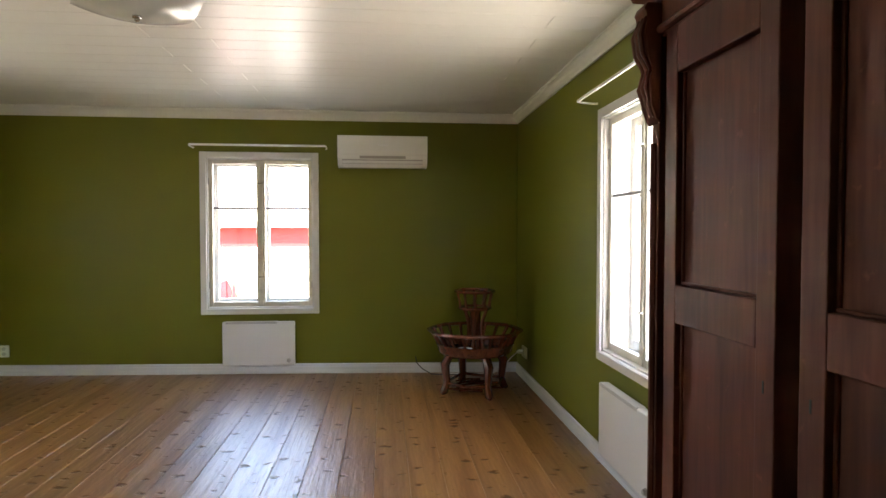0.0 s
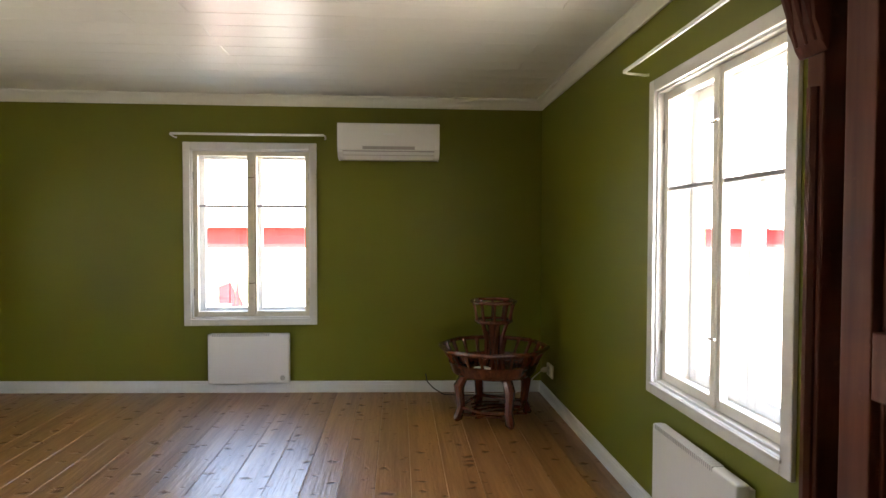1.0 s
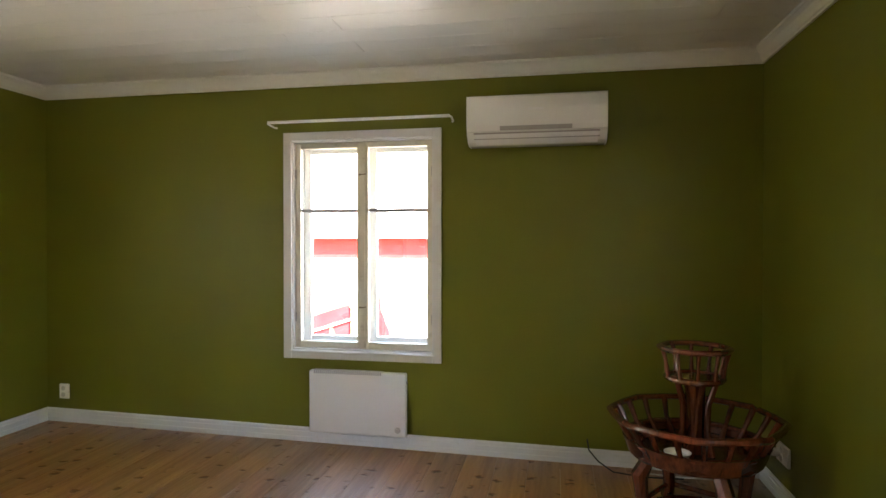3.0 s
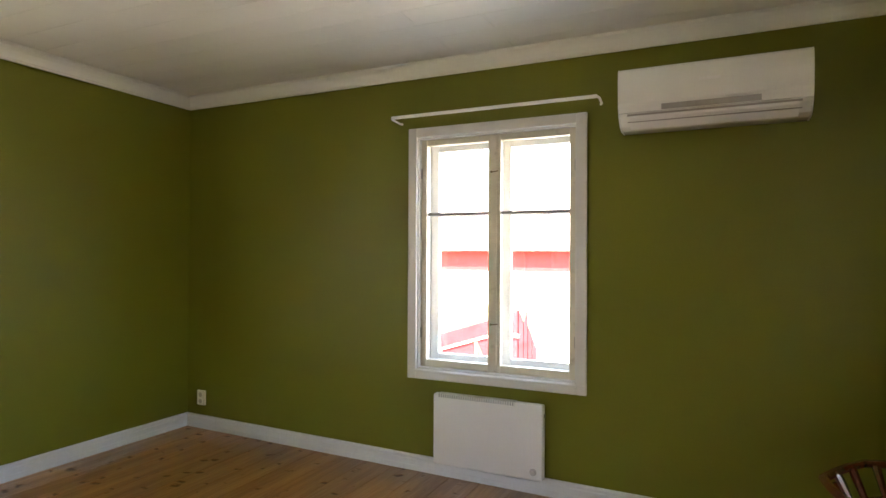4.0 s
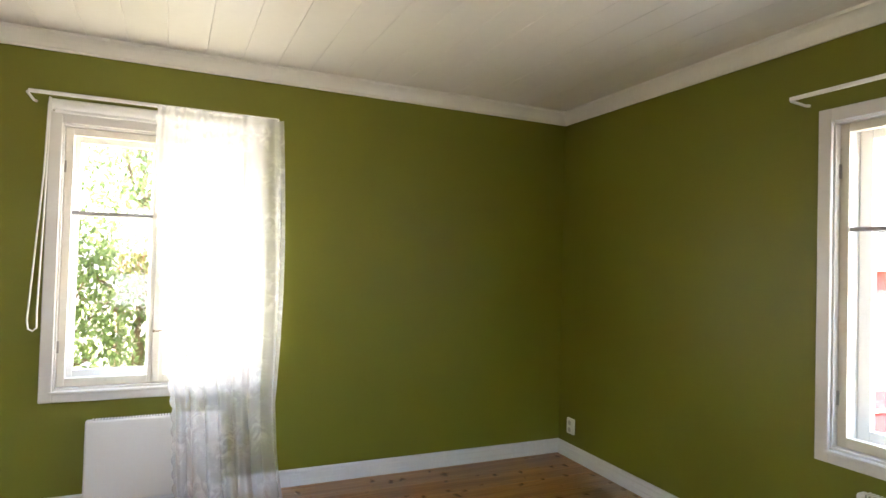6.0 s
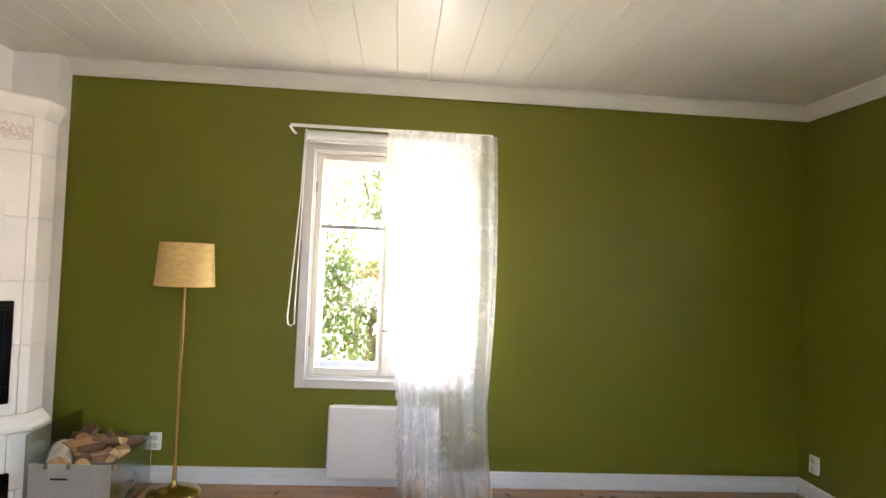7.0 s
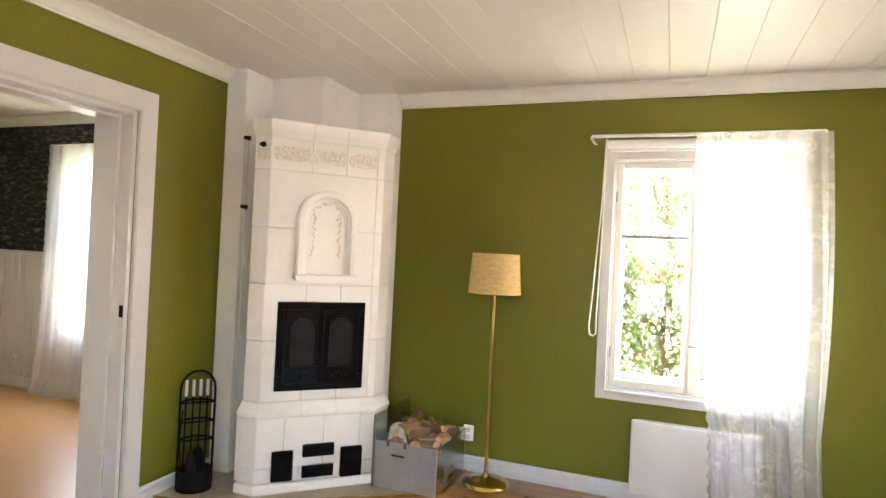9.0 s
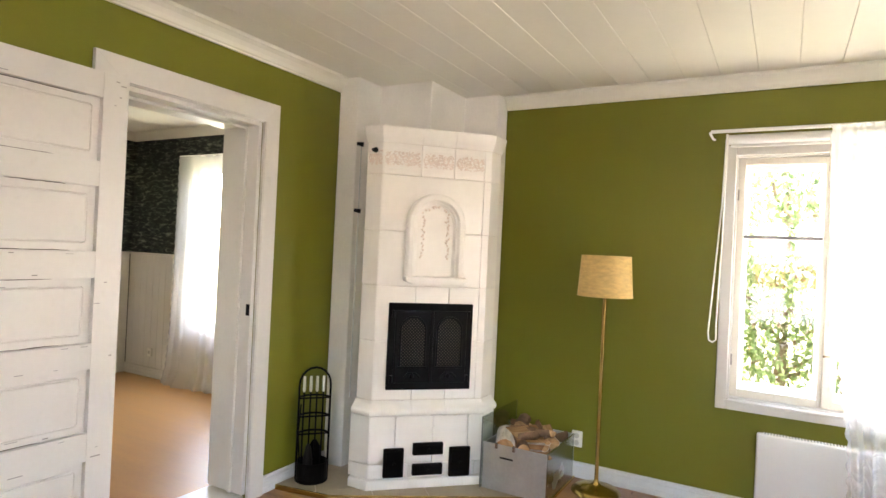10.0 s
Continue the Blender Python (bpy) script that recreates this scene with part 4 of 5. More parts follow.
part("niche_frame", arch_frame(half, [(0.030, 0.002), (0.030, -0.040), (0.026, -0.052), (0.016, -0.058), (-0.004, -0.058), (-0.011, -0.052), (-0.015, -0.036), (-0.025, -0.030), (-0.028, -0.022), (-0.028, 0.002)]), TILE, niche)
part("niche_inner_frame", tube([(u * 0.79, -0.006, z * 0.94) for u, z in half], 0.007, None, 8), TILE, niche, smooth=True)
shelf = upright([(-0.178, 0.0), (-0.172, -0.030), (-0.13, -0.045), (0.13, -0.045), (0.172, -0.030), (0.178, 0.0)], -0.092, 0.0, None, 0.006)
part("niche_shelf", shelf, TILE, niche, smooth=True)
vb = bmesh.new()
rnd = random.Random(3)
for i in range(44):
    q = i / 43
    if q < 0.35:
        u, z = -0.075, 0.10 + q / 0.35 * 0.22
    elif q < 0.65:
        a = math.pi * (1 - (q - 0.35) / 0.3)
        u, z = 0.075 * math.cos(a), 0.32 + 0.07 * math.sin(a)
    else:
        u, z = 0.075, 0.32 - (q - 0.65) / 0.35 * 0.22
    u, z = u + rnd.uniform(-0.012, 0.012), z + rnd.uniform(-0.006, 0.006)
    tube([(u, -0.006, z), (u + rnd.uniform(-0.008, 0.008), -0.009, z + 0.006), (u + rnd.uniform(-0.012, 0.012), -0.006, z + 0.013)], [0.002, 0.006, 0.002], vb, 5)
part("leaf_relief", vb, RELIEF, niche, "rose tinted leaf relief")

# iron fire doors
ins = part("fire_door_frame", box(-0.246, 0.246, -0.020, 0.006, 0.556, 1.046, 0.004), IRON, fp, "black cast iron frame with two doors")
for s in (-1, 1):
    c = 0.106 * s
    door = part("fire_door", box(c - 0.103, c + 0.103, -0.034, -0.0205, 0.598, 1.006, 0.005), IRON, ins)
    gr = part("spark_mesh", upright(arch(0.138, 0.275), -0.0375, -0.0345), IRON_MESH, door, "sooty perforated mesh")
    gr.matrix_basis = pose(c, 0, 0.695)
    hoop = [(-0.072, 0), (-0.072, 0.1), (-0.072, 0.203)] + [(-0.072 * math.cos(math.pi * i / 12), 0.203 + 0.072 * math.sin(math.pi * i / 12)) for i in range(1, 12)] + [(0.072, 0.203), (0.072, 0.1), (0.072, 0)]
    part("arch_bead", tube([(c + u, -0.036, 0.695 + z) for u, z in hoop], 0.006, None, 8), IRON, door, smooth=True)
    part("lower_bar", box(c - 0.085, c + 0.085, -0.042, -0.035, 0.680, 0.692, 0.002), IRON, door)
    part("air_vent", tube([(c - 0.045, -0.038, 0.630), (c - 0.02, -0.038, 0.655), (c + 0.02, -0.038, 0.655), (c + 0.045, -0.038, 0.630)], 0.006), IRON, door)
    part("vent_knob", lathe([(0.004, 0), (0.014, 0.004), (0.014, 0.012), (0.006, 0.018)], sides=14), IRON, door, at=pose(c, -0.034, 0.640, 90, 0, 0))
    for hz in (0.62, 0.985):
        part("hinge", tube([(s * 0.222, -0.028, hz - 0.02), (s * 0.222, -0.028, hz + 0.02)], 0.009), IRON, door)
part("meeting_strip", box(-0.010, 0.010, -0.044, -0.0345, 0.60, 1.004, 0.004), IRON, ins)
for nm, u0, u1, z0, z1 in (("soot_hatch", -0.243, -0.128, 0.070, 0.232), ("soot_hatch", 0.138, 0.262, 0.060, 0.228), ("ash_hatch", -0.077, 0.099, 0.190, 0.258), ("ash_hatch", -0.077, 0.099, 0.076, 0.140)):
    hatch = part(nm, box(u0, u1, -0.044, -0.018, z0, z1, 0.006), IRON, fp, "small black iron hatch", smooth=True)
    part("hatch_panel", box(u0 + 0.012, u1 - 0.012, -0.047, -0.0435, z0 + 0.012, z1 - 0.012, 0.002), IRON, hatch)
    part("hatch_knob", lathe([(0.004, 0), (0.008, 0.004), (0.007, 0.008)], sides=10), IRON, hatch, at=pose((u0 + u1) / 2, -0.046, (z0 + z1) / 2, 90, 0, 0))
# damper rod beside the stove
part("damper_rod", tube([(-0.432, 0.085, 1.93), (-0.432, 0.085, 0.50)], 0.0035), STEEL, fp)
for hz, u in ((1.93, -0.425), (1.555, -0.425)):
    part("damper_knob", tube([(u - 0.035, 0.06, hz), (u + 0.0, 0.05, hz - 0.004)], [0.010, 0.014]), IRON, fp, smooth=True)
part("damper_knob", tube([(-0.375, 0.03, 1.90), (-0.36, 0.0, 1.895)], [0.008, 0.016]), IRON, fp, smooth=True)

# ---- hearth ----
hearth = thing("hearth", (0, 0, 0), "beige square floor tiles with a brass edge before the fireplace", "hearth", "", "structure")
HP = [(-2.37, YS + 0.017), (-2.43, 0.90), (-3.13, 1.895), (XW + 0.018, 1.895), (XW + 0.018, YS + 0.017)]
part("mortar_bed", prism(HP, -0.09, 0.004), GROUT, hearth)
part("edge_strip", sweep([(0.0, -0.02), (0.010, -0.02), (0.010, 0.006), (0.007, 0.009), (0.0, 0.009)], [HP[3], HP[2], HP[1], HP[0]]), BRASS, hearth)


def clip_poly(poly, x, y, w):
    """The square tile at x, y cut by the hearth's outline (convex enough on its open side)."""
    out = [(x, y), (x + w, y), (x + w, y + w), (x, y + w)]
    for i in range(len(poly)):
        a, b = Vector(poly[i]), Vector(poly[(i + 1) % len(poly)])
        res = []
        for k in range(len(out)):
            p, q = Vector(out[k]), Vector(out[(k + 1) % len(out)])
            sp, sq = (b - a).cross(p - a), (b - a).cross(q - a)
            if sp >= 0:
                res.append(tuple(p))
            if (sp < 0) != (sq < 0):
                f = sp / (sp - sq)
                res.append(tuple(p + (q - p) * f))
        out = res
        if len(out) < 3:
            return []
    return out


def turned(p):
    c = Vector((-2.855, 1.225))
    v = Vector(p) - c
    k = math.sqrt(0.5)
    return (c.x + (v.x - v.y) * k, c.y + (v.x + v.y) * k)


inv = [((((x + 2.855) + (yy - 1.225)) * math.sqrt(0.5)) - 2.855, (((yy - 1.225) - (x + 2.855)) * math.sqrt(0.5)) + 1.225) for x, yy in HP]
for i in range(-5, 6):
    for j in range(-5, 6):
        q = clip_poly(inv, -2.855 + i * 0.30, 1.225 + j * 0.30, 0.296)
        if len(q) >= 3:
            pts = [turned(p) for p in q]
            area = abs(sum(pts[k][0] * pts[(k + 1) % len(pts)][1] - pts[(k + 1) % len(pts)][0] * pts[k][1] for k in range(len(pts)))) / 2
            if area > 0.002:
                part("tile", prism(pts, -0.01, 0.008), HEARTH, hearth)

# ---- wardrobe ----
wd = thing("wardrobe", (0.70, 1.21, 0), "tall dark mahogany wardrobe with two panelled doors and carved brackets", "wardrobe")
part("body", box(0.050, 0.495, -0.545, 0.545, 0.09, 1.93, 0.004), MAHOGANY, wd)
part("plinth", box(-0.012, 0.498, -0.565, 0.565, -0.050, 0.115, 0.008), MAHOGANY, wd)
part("frieze", box(-0.004, 0.0495, -0.50, 0.50, 1.803, 1.93, 0.003), MAHOGANY, wd)
part("frieze_bead", tube([(-0.008, -0.50, 1.822), (-0.008, 0.50, 1.822)], 0.012), MAHOGANY, wd)
part("cornice", sweep([(-0.01, 1.90), (0.015, 1.90), (0.022, 1.915), (0.045, 1.925), (0.052, 1.945), (0.075, 1.958), (0.082, 1.985), (0.095, 1.99), (0.095, 2.02), (-0.01, 2.02)],
                      [(0.48, 0.55), (0.0, 0.55), (0.0, -0.55), (0.48, -0.55)][::-1]), MAHOGANY, wd)
part("top", box(-0.08, 0.50, -0.62, 0.62, 2.021, 2.035, 0.003), MAHOGANY, wd)
for s in (-1, 1):
    part("corner_post", box(-0.004, 0.060, s * 0.512, s * 0.552, 0.116, 1.898, 0.004), MAHOGANY, wd)
    part("post_flute", tube([(-0.004, s * 0.532, 0.2), (-0.004, s * 0.532, 1.52)], 0.012), MAHOGANY, wd, smooth=True)
    # carved bracket: scroll outline with ribbed lobes
    br = part("carved_bracket", upright([(0.0, 1.895), (-0.046, 1.895), (-0.055, 1.875), (-0.040, 1.855), (-0.048, 1.835), (-0.056, 1.805), (-0.050, 1.765), (-0.035, 1.735), (-0.026, 1.715), (-0.036, 1.700), (-0.038, 1.665), (-0.030, 1.620), (-0.018, 1.585), (-0.008, 1.570), (0.0, 1.575)], s * 0.532 - 0.034, s * 0.532 + 0.034, None, 0.005), MAHOGANY, wd, "carved scroll bracket", smooth=True)
    for q in (-0.022, 0.0, 0.022):
        part("carved_rib", tube([(-0.044, s * 0.532 + q, 1.86), (-0.057, s * 0.532 + q, 1.81), (-0.050, s * 0.532 + q, 1.76), (-0.030, s * 0.532 + q, 1.72), (-0.040, s * 0.532 + q, 1.67), (-0.020, s * 0.532 + q, 1.59)], [0.004, 0.010, 0.009, 0.005, 0.009, 0.003]), MAHOGANY, br, smooth=True)
# two doors with flat sunk panels and a deep gap between them
for a, b, sa, sb in ((0.002, 0.455, 0.060, 0.060), (-0.455, -0.065, 0.060, 0.065)):
    d1 = part("door", box(-0.012, 0.048, a, a + sa, 0.14, 1.80, 0.003), MAHOGANY, wd, "panelled wardrobe door")
    part("stile", box(-0.012, 0.048, b - sb, b, 0.14, 1.80, 0.003), MAHOGANY, d1)
    for z0, z1 in ((0.14, 0.26), (1.043, 1.142), (1.680, 1.80)):
        part("rail", box(-0.0115, 0.0475, a + sa, b - sb, z0, z1, 0.003), MAHOGANY, d1)
    for z0, z1 in ((0.26, 1.043), (1.142, 1.680)):
        pn = part("panel", box(0.010, 0.020, a + sa - 0.003, b - sb + 0.003, z0 - 0.003, z1 + 0.003), MAHOGANY, d1)
        part("panel_bead", box(0.003, 0.0102, a + sa + 0.0005, b - sb - 0.0005, z0 + 0.0005, z0 + 0.008, 0.002), MAHOGANY, pn)
        part("panel_bead", box(0.003, 0.0102, b - sb - 0.008, b - sb - 0.0005, z0 + 0.0085, z1 - 0.001, 0.002), MAHOGANY, pn)
    key = a + 0.030 if a > 0 else b - 0.034
    part("keyhole", box(-0.0135, -0.0115, key, key + 0.005, 0.96, 0.985, 0.0008), BLACK, d1)
    part("hinge", tube([(-0.014, b - 0.004 if a > 0 else a + 0.004, 0.40), (-0.014, b - 0.004 if a > 0 else a + 0.004, 0.47)], 0.006), MAHOGANY, d1)

# ---- air conditioner ----
GLOSSY = make_mat("glossy_white_plastic", (0.76, 0.75, 0.70), 0.14, var=0.03, scale=3, fine=70, bump=0.002)
ac = thing("air_conditioner", (-0.062, YN, 1.855), "white wall air conditioner with a grey display strip", "air conditioner")
prof = [(0.0, 0.02), (-0.03, 0.004), (-0.12, 0.002), (-0.165, 0.016), (-0.205, 0.055), (-0.222, 0.11), (-0.226, 0.20), (-0.222, 0.265), (-0.212, 0.280), (0.0, 0.280)]
mx = Matrix(((0, 0, 1, 0), (1, 0, 0, 0), (0, 1, 0, 0), (0, 0, 0, 1)))
part("body", prism(prof, -0.395, 0.395, 0.004, None, mx), GLOSSY, ac, smooth=True)
part("front_panel", prism([(-0.208, 0.070), (-0.226, 0.115), (-0.231, 0.20), (-0.227, 0.268), (-0.220, 0.268), (-0.220, 0.07)], -0.398, 0.398, 0.003, None, mx), GLOSSY, ac, smooth=True)
part("end_cap", prism(prof, -0.401, -0.3955, 0.0015, None, mx), PLASTIC, ac)
part("end_cap", prism(prof, 0.3955, 0.401, 0.0015, None, mx), PLASTIC, ac)
part("display_strip", prism([(-0.2245, 0.074), (-0.2315, 0.098), (-0.227, 0.098), (-0.218, 0.074)], -0.205, 0.205, 0.001, None, mx), PALE_GREY, ac, "grey display strip")
part("air_flap", prism([(-0.150, 0.002), (-0.200, 0.040), (-0.207, 0.046), (-0.212, 0.058), (-0.200, 0.050), (-0.150, 0.010)], -0.35, 0.35, 0.001, None, mx), ENAMEL, ac)
for z0, y0 in ((0.030, -0.188), (0.0565, -0.210)):
    part("flap_gap", box(-0.36, 0.36, y0 - 0.0035, y0 + 0.004, z0, z0 + 0.004, 0.0005), PALE_GREY, ac)
part("air_slot", prism([(-0.205, 0.0585), (-0.2125, 0.066), (-0.20, 0.066), (-0.19, 0.0585)], -0.36, 0.36, 0.0005, None, mx), PALE_GREY, ac)
# pale strip modelled as the window's highlight on the front
part("highlight_strip", box(-0.045, 0.045, -0.2345, -0.229, 0.186, 0.200, 0.002), ENAMEL, ac, "small pale strip in place of a window highlight")


# ---- radiators ----
def radiator(at, turn, w, h, label, depth=0.065, proud=0.0022):
    """Flat electric convector on the wall; x along the wall, -y into the room."""
    t = thing("radiator", at, label, "radiator", "radiators under the windows", turn=turn)
    part("panel", box(0, w, -depth, -depth + 0.05, 0, h, 0.010, None, 3), ENAMEL, t, smooth=True)
    part("back_plate", box(0.03, w - 0.03, -depth + 0.0505, -0.001, 0.03, h - 0.03, 0.002), ENAMEL, t)
    # solid grey strip, its colour gives the shade of the slits between fins
    gr = part("grille", box(0.03, w * 0.76, -depth + 0.0014 - proud, -depth + 0.046, h - 0.018, h + 0.001, 0.001), LEAD, t, "grey strip for the dark slits of the top air grille")
    n = 34
    for k in range(n):
        u = 0.032 + (w * 0.76 - 0.036) * k / (n - 1)
        part("fin", box(u - 0.0032, u + 0.0032, -depth - proud, -depth + 0.046, h - 0.018, h + 0.004, 0.001, None, 1), ENAMEL, gr)
    dial = part("dial", lathe([(0.019, 0), (0.019, 0.004), (0.014, 0.008), (0.013, 0.016), (0.010, 0.018)], sides=24), SOCKET_GREY, t, "thermostat dial", at=pose(w - 0.052, -depth + 0.001, 0.045, 90, 0, 0))
    part("bracket", box(w - 0.002, w + 0.006, -depth + 0.02, -depth + 0.03, h - 0.07, h - 0.05, 0.001), GREY, t)
    return t


radiator((-1.515, YN, 0.052), 0, 0.645, 0.402, "white flat panel radiator below the window")
radiator((XW, 2.877, 0.072), 90, 0.64, 0.405, "white flat panel radiator behind the lace curtain", 0.10, -0.012)
radiator((XE, 3.335, 0.045), -90, 0.66, 0.40, "white flat panel radiator below the side window", 0.085)


# ---- curtains, rails and blind ----
def curtain(name, at, y0, y1, ztop, zbot, folds, mat, label, seed, drift=0.0, spread=0.0, deep=0.03):
    """Hanging net, gathered in folds that grow towards the hem; hangs in the plane x = at."""
    rnd = random.Random(seed)
    ph = [rnd.uniform(0, 6.28) for _ in range(4)]
    nu, nz = 180, 110
    verts, faces = [], []
    for j in range(nz + 1):
        q = j / nz
        z = ztop + (zbot - ztop) * q
        for i in range(nu + 1):
            s = i / nu
            yy = y0 + (y1 - y0) * s + drift * q * q * (1 - s) + spread * max(0, q - 0.75) * (s - 0.5) * 2
            if name == "lace_curtain":
                yy += 0.034 * math.sin(min(1, q * 1.15) * math.pi) * s ** 3
            amp = deep * (0.25 + 0.75 * q)
            w = s + 0.035 * math.sin(5.1 * s + ph[2] + 1.1 * q) + 0.022 * math.sin(13.7 * s + ph[1])
            own = 0.55 + 0.45 * math.sin(7.9 * w + ph[3] + 0.8 * q)
            x = at + amp * (math.sin(folds * 6.28 * w + ph[0] + 0.7 * q) * 0.75 * own + math.sin(folds * 1.7 * 6.28 * w + ph[1] + 2 * q) * 0.16 + math.sin(2.1 * 6.28 * s + ph[2]) * 0.4)
            yy += 0.010 * q * math.sin(folds * 6.28 * s + ph[3] + 1.5)
            if q > 0.93:
                x += (q - 0.93) * 1.0 * (0.5 + 0.5 * math.sin(9 * s + ph[1]))
            if i == 0:
                yy -= 0.014 * abs(math.sin(z * math.pi / 0.075))
            verts.append((x, yy, z))
    for j in range(nz):
        for i in range(nu):
            a = j * (nu + 1) + i
            faces.append((a, a + 1, a + nu + 2, a + nu + 1))
    me = bpy.data.meshes.new(name)
    me.from_pydata(verts, [], faces)
    me.materials.append(mat)
    for f in me.polygons:
        f.use_smooth = True
    return tagged(new(name, me), label, "curtain")


curtain("lace_curtain", XW + 0.185, 3.150, 3.765, 2.050, 0.012, 7.6, SHEER, "sheer white lace curtain drawn over half the window", 5, 0.20, 0.25, 0.085)
curtain("sheer_curtain", XW + 0.10, -1.88, -0.72, 2.10, 0.012, 9, SHEER_PLAIN, "long sheer white curtain in the next room", 8, -0.05, 0.15, 0.028)


def rail(name, at, turn, w, label, out=0.125):
    """White curtain rail on two wall arms; x along the wall, -y into the room."""
    t = thing(name, at, label, "curtain rail", "curtain rails over the windows", turn=turn)
    part("track", box(0, w, -out - 0.006, -out + 0.006, -0.009, 0.009, 0.004), ENAMEL, t)
    for u in (0.006, w - 0.006):
        part("end_arm", tube([(u, -out, 0.0), (u + (0.012 if u > 0.1 else -0.012), -out + 0.02, -0.004), (u + (0.008 if u > 0.1 else -0.008), -0.02, -0.012), (u, -0.001, -0.012)], 0.0065), ENAMEL, t)
    return t


rail("curtain_rail", (-1.768, YN, 2.048), 0, 1.19, "slim white curtain rail with curved ends, empty")
rail("curtain_rail", (XE, 3.61, 2.048), -90, 1.16, "slim white curtain rail with curved ends, empty")
rail("curtain_rail", (XW, 2.60, 2.052), 90, 1.14, "slim white curtain rail carrying a lace curtain", 0.165)
rail("curtain_rail", (XW, -1.90, 2.10), 90, 1.22, "slim white curtain rail carrying a sheer curtain", 0.09)

blind = thing("roller_blind", (XW + 0.045, 2.66, 2.026), "rolled up white blind with a bead chain", "roller blind")
part("roller", tube([(0, 0.02, 0), (0, 1.02, 0)], 0.027, None, 16), ENAMEL, blind, smooth=True)
part("bottom_bar", box(-0.008, 0.008, 0.03, 1.01, -0.040, -0.024, 0.003), ENAMEL, blind)
part("end_bracket", box(-0.034, 0.024, 0.006, 0.018, -0.03, 0.03, 0.004), PLASTIC, blind)
part("end_bracket", box(-0.034, 0.024, 1.022, 1.034, -0.03, 0.03, 0.004), PLASTIC, blind)
ch = [(0.03, 0.010, 0.0), (0.05, 0.004, -0.35), (0.06, -0.018, -0.75), (0.065, -0.036, -1.05), (0.065, -0.030, -1.09), (0.065, -0.012, -1.10), (0.065, 0.004, -1.085), (0.062, 0.002, -1.0), (0.05, 0.012, -0.5), (0.03, 0.016, 0.0)]
part("bead_chain", tube(ch, 0.0042, None, 6), PLASTIC, blind, smooth=True)

# ---- floor lamp ----
lamp = thing("floor_lamp", (-3.375, 2.076, 0), "slender brass floor lamp with a straw coloured drum shade", "floor lamp")
part("base", lathe([(0.138, 0.0), (0.142, 0.006), (0.138, 0.014), (0.118, 0.026), (0.070, 0.038), (0.030, 0.046), (0.016, 0.060), (0.012, 0.075)], None, 40), BRASS, lamp, smooth=True)
part("pole", tube([(0, 0, 0.06), (0, 0, 1.14)], 0.0112, None, 14), BRASS, lamp, smooth=True)
tw = bmesh.new()
for k in range(26):
    z = 0.84 + k * 0.0112
    tube([(0.0114 * math.cos(a * 0.785), 0.0114 * math.sin(a * 0.785), z) for a in range(8)], 0.0028, tw, 6, True)
part("ribbed_sleeve", tw, BRASS, lamp, smooth=True)
part("lamp_holder", lathe([(0.010, 1.13), (0.018, 1.14), (0.018, 1.20), (0.012, 1.21)], None, 16), BRASS, lamp, smooth=True)
part("bulb", lathe([(0.008, 1.205), (0.014, 1.22), (0.028, 1.25), (0.028, 1.27), (0.016, 1.292), (0.003, 1.297)], None, 16), LAMP_GLASS, lamp, smooth=True)
sb = bmesh.new()
ns = 48
ro = [[sb.verts.new((r * math.cos(2 * math.pi * q / ns), r * math.sin(2 * math.pi * q / ns), z)) for q in range(ns)] for r, z in ((0.156, 1.130), (0.140, 1.366), (0.138, 1.366), (0.154, 1.130))]
for i in range(4):
    for q in range(ns):
        sb.faces.new((ro[i][q], ro[i][(q + 1) % ns], ro[(i + 1) % 4][(q + 1) % ns], ro[(i + 1) % 4][q]))
shade = part("shade", sb, LINEN, lamp, "straw coloured woven drum shade", smooth=True)
for r, z in ((0.1565, 1.133), (0.1405, 1.363)):
    part("shade_trim", tube([(r * math.cos(2 * math.pi * q / 40), r * math.sin(2 * math.pi * q / 40), z) for q in range(40)], 0.0022, None, 6, True), LINEN, shade)
for a in (0.3, 2.4, 4.5):
    part("shade_spoke", tube([(0.014 * math.cos(a), 0.014 * math.sin(a), 1.20), (0.139 * math.cos(a), 0.139 * math.sin(a), 1.35)], 0.0015, None, 5), BRASS, shade)

# ---- firewood box and logs ----
wb = thing("firewood_box", (-3.265, 1.706, 0.0105), "grey steel firewood box with a glass side panel, full of logs", "firewood box")
part("front_panel", box(0.237, 0.245, -0.190, 0.190, 0.0, 0.262, 0.002), STEEL, wb)
part("back_panel", box(-0.245, -0.237, -0.190, 0.190, 0.0, 0.262, 0.002), STEEL, wb)
part("side_panel", box(-0.2365, 0.2365, 0.182, 0.190, 0.0, 0.262, 0.002), MIRROR_STEEL, wb, "polished steel side")
part("side_panel", box(-0.2365, 0.2365, -0.190, -0.182, 0.0, 0.262, 0.002), STEEL, wb)
part("bottom", box(-0.2365, 0.2365, -0.1815, 0.1815, 0.004, 0.010), STEEL, wb)
part("rim", box(0.2455, 0.250, -0.191, 0.191, 0.250, 0.265, 0.002), STEEL, wb)
part("rim", box(-0.2365, 0.2365, 0.1905, 0.194, 0.254, 0.265, 0.0015), CHROME, wb)
part("glass_side", box(-0.25, 0.256, -0.199, -0.193, 0.001, 0.405, 0.001), CLEAR, wb, "clear glass side panel")
part("glass_edge", box(0.2565, 0.259, -0.199, -0.193, 0.001, 0.405, 0.0008), GREY, wb, "dark polished glass edge")
